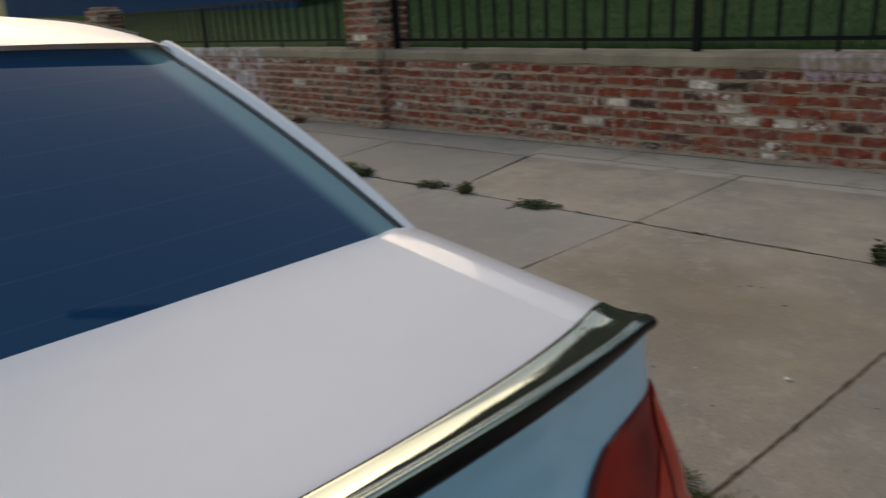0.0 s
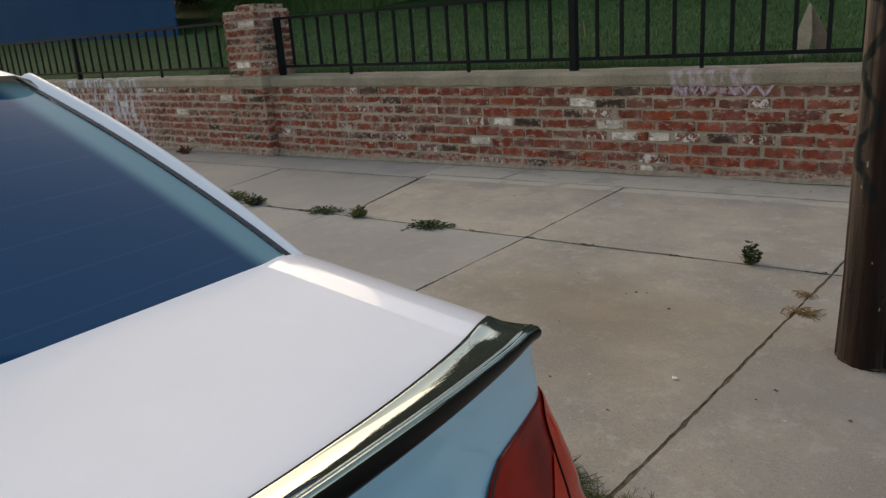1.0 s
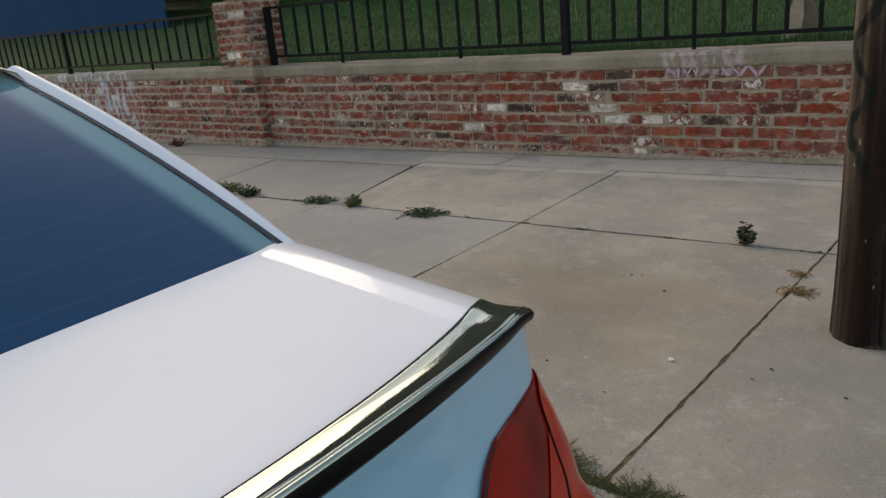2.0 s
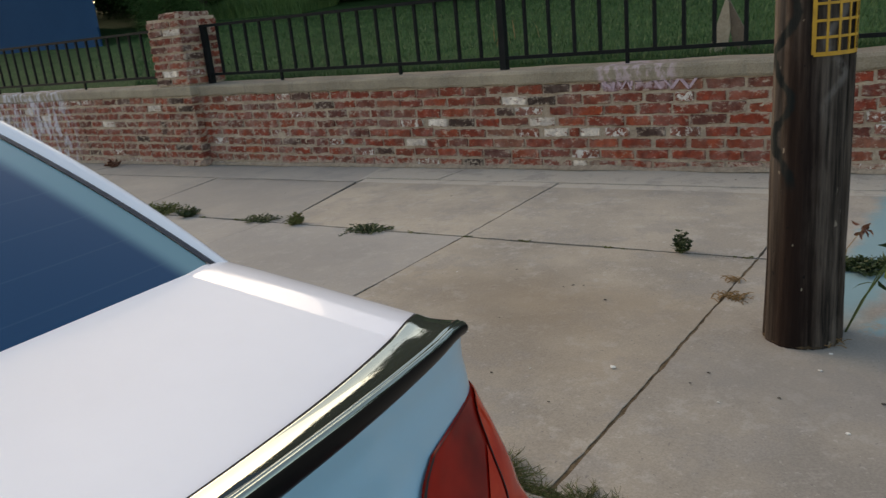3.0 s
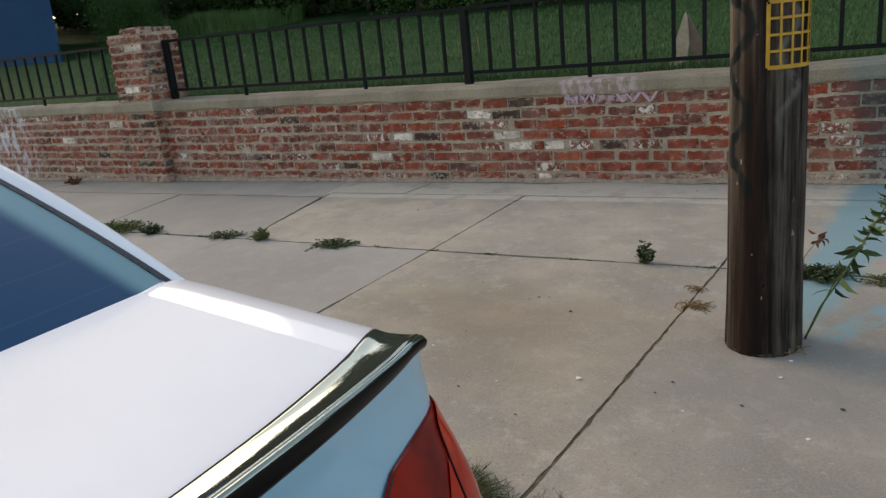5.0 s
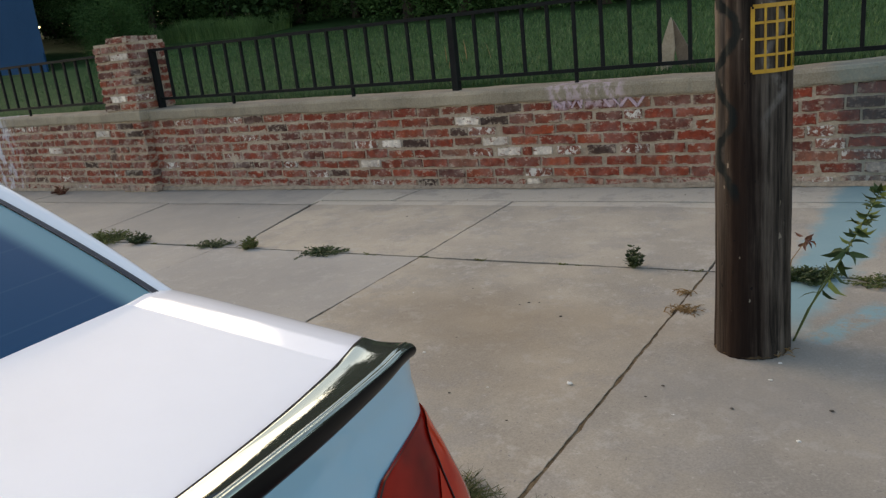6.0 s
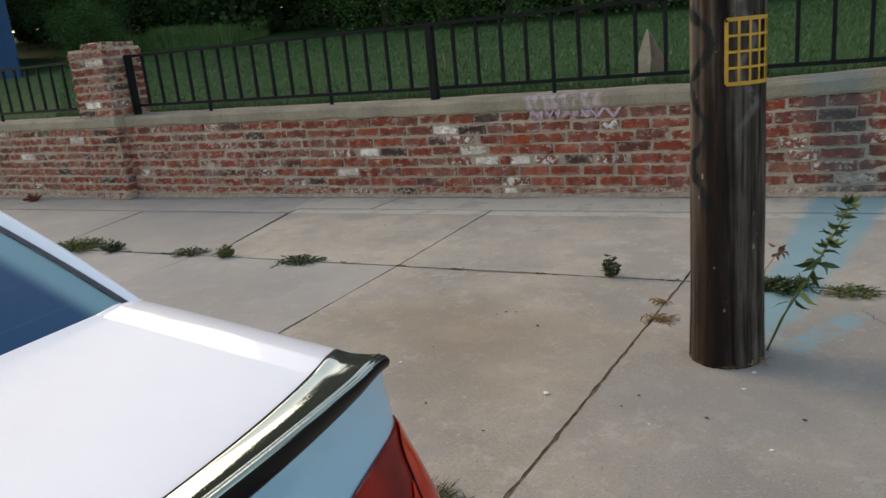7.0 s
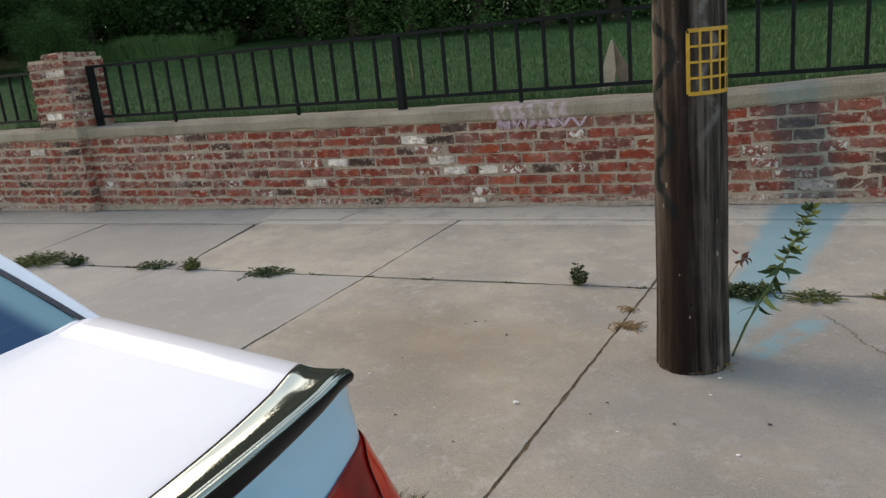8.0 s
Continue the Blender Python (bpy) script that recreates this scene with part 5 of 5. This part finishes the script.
# whorls up the stem: place, leaves, length, width, lift of the tips, share of young leaves
for t, n, length, width, lift, young in ((0.54, 7, 0.060, 0.017, -0.10, 0.0), (0.60, 4, 0.045, 0.014, 0.15, 0.2), (0.66, 8, 0.046, 0.015, 0.10, 0.5), (0.70, 9, 0.040, 0.014, 0.35, 0.8), (0.76, 8, 0.042, 0.014, 0.05, 0.35),
                                          (0.80, 6, 0.036, 0.012, 0.40, 0.4), (0.90, 5, 0.040, 0.013, -0.10, 0.1), (0.96, 5, 0.036, 0.014, 0.30, 0.3), (1.0, 5, 0.042, 0.015, 0.55, 0.5)):
    p = along_line(t)
    turn = r.uniform(0, 6.28)
    for i in range(n):
        a = turn + 6.283 * i / n + r.uniform(-0.3, 0.3)
        lv, lf = [], []
        leaf(lv, lf, p + Vector((0, 0, r.uniform(-0.008, 0.008))), (math.cos(a), math.sin(a), lift + r.uniform(-0.25, 0.25)), length * r.uniform(0.75, 1.15), width * r.uniform(0.95, 1.35), r, 0.35)
        under(add("leaf", mesh("leaf", lv, lf, YOUNG if r.random() < young else PLANT, True)), plant)
# large drooping leaves on the lower stem
for t, way, length, width, old in ((0.50, (0.15, -0.3, -1.0), 0.062, 0.026, 0), (0.44, (0.25, 0.2, -0.9), 0.066, 0.026, 0), (0.38, (0.5, -0.4, -0.75), 0.075, 0.030, 1), (0.42, (-0.5, 0.2, 0.4), 0.040, 0.014, 0),
                                   (0.32, (0.5, -0.1, -0.6), 0.055, 0.020, 0), (0.30, (-0.9, -0.1, -0.05), 0.062, 0.008, 0), (0.47, (0.6, -0.5, -0.2), 0.045, 0.016, 0)):
    lv, lf = [], []
    leaf(lv, lf, along_line(t), way, length, width, r, 0.35)
    under(add("leaf", mesh("leaf", lv, lf, YOUNG if old else PLANT, True)), plant)
# rim of dirt round the pole's foot
vs, fs = [], []
for i in range(49):
    a = 2 * math.pi * i / 48
    for rr, dz in ((0.100, 0.010), (0.114 + 0.010 * noise.noise((math.cos(a) * 3, math.sin(a) * 3, 1)), 0.0025)):
        x, y = PX + rr * math.cos(a), PY + rr * math.sin(a)
        vs.append((x, y, ground(x, y) + dz + 0.003))
fs = [(2 * i, 2 * i + 1, 2 * i + 3, 2 * i + 2) for i in range(48)]
tagged(add("dirt_rim", mesh("dirt_rim", vs, fs, SOIL, True)), "dark dirt gathered round the pole's foot", "dirt", kind="stuff")
sprig = empty("dry_sprig", (0.19, -2.17, 0.21), "small red-brown sprig beside the pole", "sprig")
v_, f_ = tube([(0.19, -2.17, -0.03), (0.185, -2.165, 0.12), (0.20, -2.15, 0.23), (0.235, -2.13, 0.285)], [0.002, 0.0018, 0.0015, 0.001], 5)
under(add("sprig_stem", mesh("sprig_stem", v_, f_, TWIG)), sprig)
lv, lf = [], []
for i in range(10):
    leaf(lv, lf, (0.240 + r.uniform(-0.016, 0.016), -2.13, 0.29 + r.uniform(-0.01, 0.015)), (r.uniform(-1, 1), r.uniform(-0.5, 0.5), r.uniform(-1.2, 0.5)), 0.030, 0.012, r)
under(add("sprig_leaves", mesh("sprig_leaves", lv, lf, RUST_LEAF)), sprig)


def twigs(x, y, n, spread, seed, label):
    r = random.Random(seed)
    vs, fs = [], []
    for _ in range(n):
        t = r.uniform(0, 6.28)
        l = r.uniform(0.006, 0.024)
        cx, cy = x + r.gauss(0, spread), y + r.gauss(0, spread * 0.7)
        a = Vector((cx - l * math.cos(t), cy - l * math.sin(t), ground(cx, cy) + 0.002))
        b = Vector((cx + l * math.cos(t), cy + l * math.sin(t), ground(cx, cy) + r.uniform(0.003, 0.018)))
        v, f = tube([a, (a + b) / 2 + Vector((0, 0, 0.006)), b], [0.0016, 0.0014, 0.0008], 4)
        k = len(vs)
        vs += v
        fs += [tuple(i + k for i in q) for q in f]
    tagged(add("dry_twigs", mesh("dry_twigs", vs, fs, TWIG)), label, "twigs", kind="stuff")


twigs(-0.17, -2.02, 80, 0.028, 31, "dry brown twigs caught in the pavement joint")
twigs(0.20, -2.30, 16, 0.03, 32, "dry leaf litter at the pole's foot")
twigs(-0.21, -1.85, 26, 0.02, 33, "dry brown twigs caught in the pavement joint")


def scrap(name, x, y, size, mat, label, cat, seed):
    r = random.Random(seed)
    n = 7
    z = ground(x, y)
    vs = [(x + size * r.uniform(0.6, 1.1) * math.cos(6.283 * i / n) * 1.3, y + size * r.uniform(0.6, 1.1) * math.sin(6.283 * i / n), z + 0.001) for i in range(n)]
    vs += [(x + (a - x) * 0.7, y + (b - y) * 0.7, z + size * r.uniform(0.35, 0.6)) for a, b, _ in vs[:n]]
    fs = [tuple(range(n, 2 * n))] + [(i, (i + 1) % n, n + (i + 1) % n, n + i) for i in range(n)]
    ob = add(name, mesh(name, vs, fs, mat))
    tagged(ob, label, cat, "pavement scraps")


r = random.Random(77)
scrap("paper_scrap", -0.362, -2.684, 0.010, LITTER, "white scrap of paper on the pavement", "litter", 1)
for k, (x, y) in enumerate([(-0.60, -2.78), (-0.95, -2.60), (-1.35, -2.05), (0.19, -2.50), (-0.02, -2.78), (0.30, -2.82), (-1.15, -2.88), (0.2, -2.38)]):
    scrap("paper_scrap", x, y, 0.004 + 0.002 * (k % 2), LITTER, "tiny pale scrap on the pavement", "litter", k + 5)
for k, (x, y) in enumerate([(-0.78, -2.06), (-0.74, -2.05), (-0.81, -2.09), (-0.60, -2.17), (-0.12, -2.70), (-0.09, -2.62), (0.12, -2.70), (-0.70, -2.85), (-1.6, -0.62), (-0.60, -0.22), (-1.61, -0.70), (-2.0, -0.36), (-0.9, -2.45),
                             (0.53, -1.58), (-1.1, -1.95), (-2.2, -0.8), (-3.6, -0.9), (0.36, -2.64), (-0.45, -2.95)]):
    scrap("pebble", x, y, r.uniform(0.0035, 0.0065), PEBBLE, "small dark pebble on the pavement", "pebble", k + 60)


# grit and crumbled mortar gathered along the foot of the wall
r = random.Random(77)
vs, fs = [], []
NG = 520
for i in range(NG + 1):
    x = -9.2 + 12.4 * i / NG
    w = 0.018 + 0.034 * max(0, noise.noise((x * 2.1, 3.0, 0)) + 0.25) + 0.012 * noise.noise((x * 17, 1.0, 0))
    for k, (f_, dz) in enumerate(((0.0, 0.032), (0.5, 0.018), (1.0, 0.002))):
        y = 0.004 - 0.012 - max(0.003, w) * f_
        vs.append((x, y, ground(x, y) + (dz + 0.006 * noise.noise((x * 23, k * 5.0, 2))) * (0.6 + 0.6 * noise.noise((x * 3, 8, 0)) + 0.2) + 0.003))
fs = [(3 * i + k + 1, 3 * i + k, 3 * i + k + 3, 3 * i + k + 4) for i in range(NG) for k in (0, 1)]
tagged(add("wall_grit", mesh("wall_grit", vs, [tuple(reversed(f)) for f in fs], CRUMB)), "brown grit and crumbled mortar along the wall's foot", "grit", kind="stuff")


# cracks in the concrete
def crack(points, seed, w=0.004):
    r = random.Random(seed)
    vs, fs = [], []
    pts = []
    for a, b in zip(points, points[1:]):
        for i in range(8):
            t = i / 8
            pts.append((a[0] + (b[0] - a[0]) * t + r.uniform(-0.008, 0.008), a[1] + (b[1] - a[1]) * t + r.uniform(-0.008, 0.008)))
    pts.append(points[-1])
    for i, (x, y) in enumerate(pts):
        x2, y2 = pts[min(i + 1, len(pts) - 1)]
        x1, y1 = pts[max(i - 1, 0)]
        l = math.hypot(x2 - x1, y2 - y1) or 1
        ww = w * r.uniform(0.4, 1.0) / 2
        nx, ny = -(y2 - y1) / l * ww, (x2 - x1) / l * ww
        z = ground(x, y) + 0.006
        vs += [(x + nx, y + ny, z), (x - nx, y - ny, z)]
    fs = [(2 * i, 2 * i + 1, 2 * i + 3, 2 * i + 2) for i in range(len(pts) - 1)]
    ob = add("crack", mesh("crack", vs, fs, SOIL))
    place_in(ob, pave)


crack([(0.482, -1.80), (0.56, -1.93), (0.60, -2.03), (0.66, -2.12), (0.80, -2.25)], 1)
crack([(-0.35, -1.605), (-0.22, -1.60)], 2)
crack([(-4.7, -0.57), (-4.2, -0.53), (-3.7, -0.545), (-3.35, -0.52)], 3, 0.006)


# faded pink scrawl on the coping and top course, as plain strokes
scrawl = empty("graffiti_scrawl", (-1.2, -0.01, 0.5), "faded pink spray paint scrawl on the brick wall", "graffiti")
r = random.Random(9)
x = -1.49
k = 0
while x < -0.87:
    z0, z1 = (r.uniform(0.495, 0.525), r.uniform(0.54, 0.585)) if k % 2 else (r.uniform(0.535, 0.575), r.uniform(0.495, 0.53))
    x2 = x + r.uniform(0.006, 0.06)
    if r.random() < 0.28:
        x, k = x2, k + r.choice((1, 2))
        continue
    w = r.uniform(0.005, 0.010)
    d = Vector((x2 - x, 0, z1 - z0)).normalized() * w
    nrm = (-d.z, d.x)
    vs = [(x + nrm[0], -0.0085, z0 + nrm[1]), (x - nrm[0], -0.0085, z0 - nrm[1]), (x2 - nrm[0], -0.0085, z1 - nrm[1]), (x2 + nrm[0], -0.0085, z1 + nrm[1])]
    vs += [(a, b + 0.006, c_) for a, b, c_ in vs]
    under(add("stroke", mesh("stroke", vs, [(0, 1, 2, 3), (7, 6, 5, 4), (0, 4, 5, 1), (1, 5, 6, 2), (2, 6, 7, 3), (3, 7, 4, 0)], PINK)), scrawl)
    x = x2 + (0.02 if k % 4 == 3 else 0.0)
    k += 1
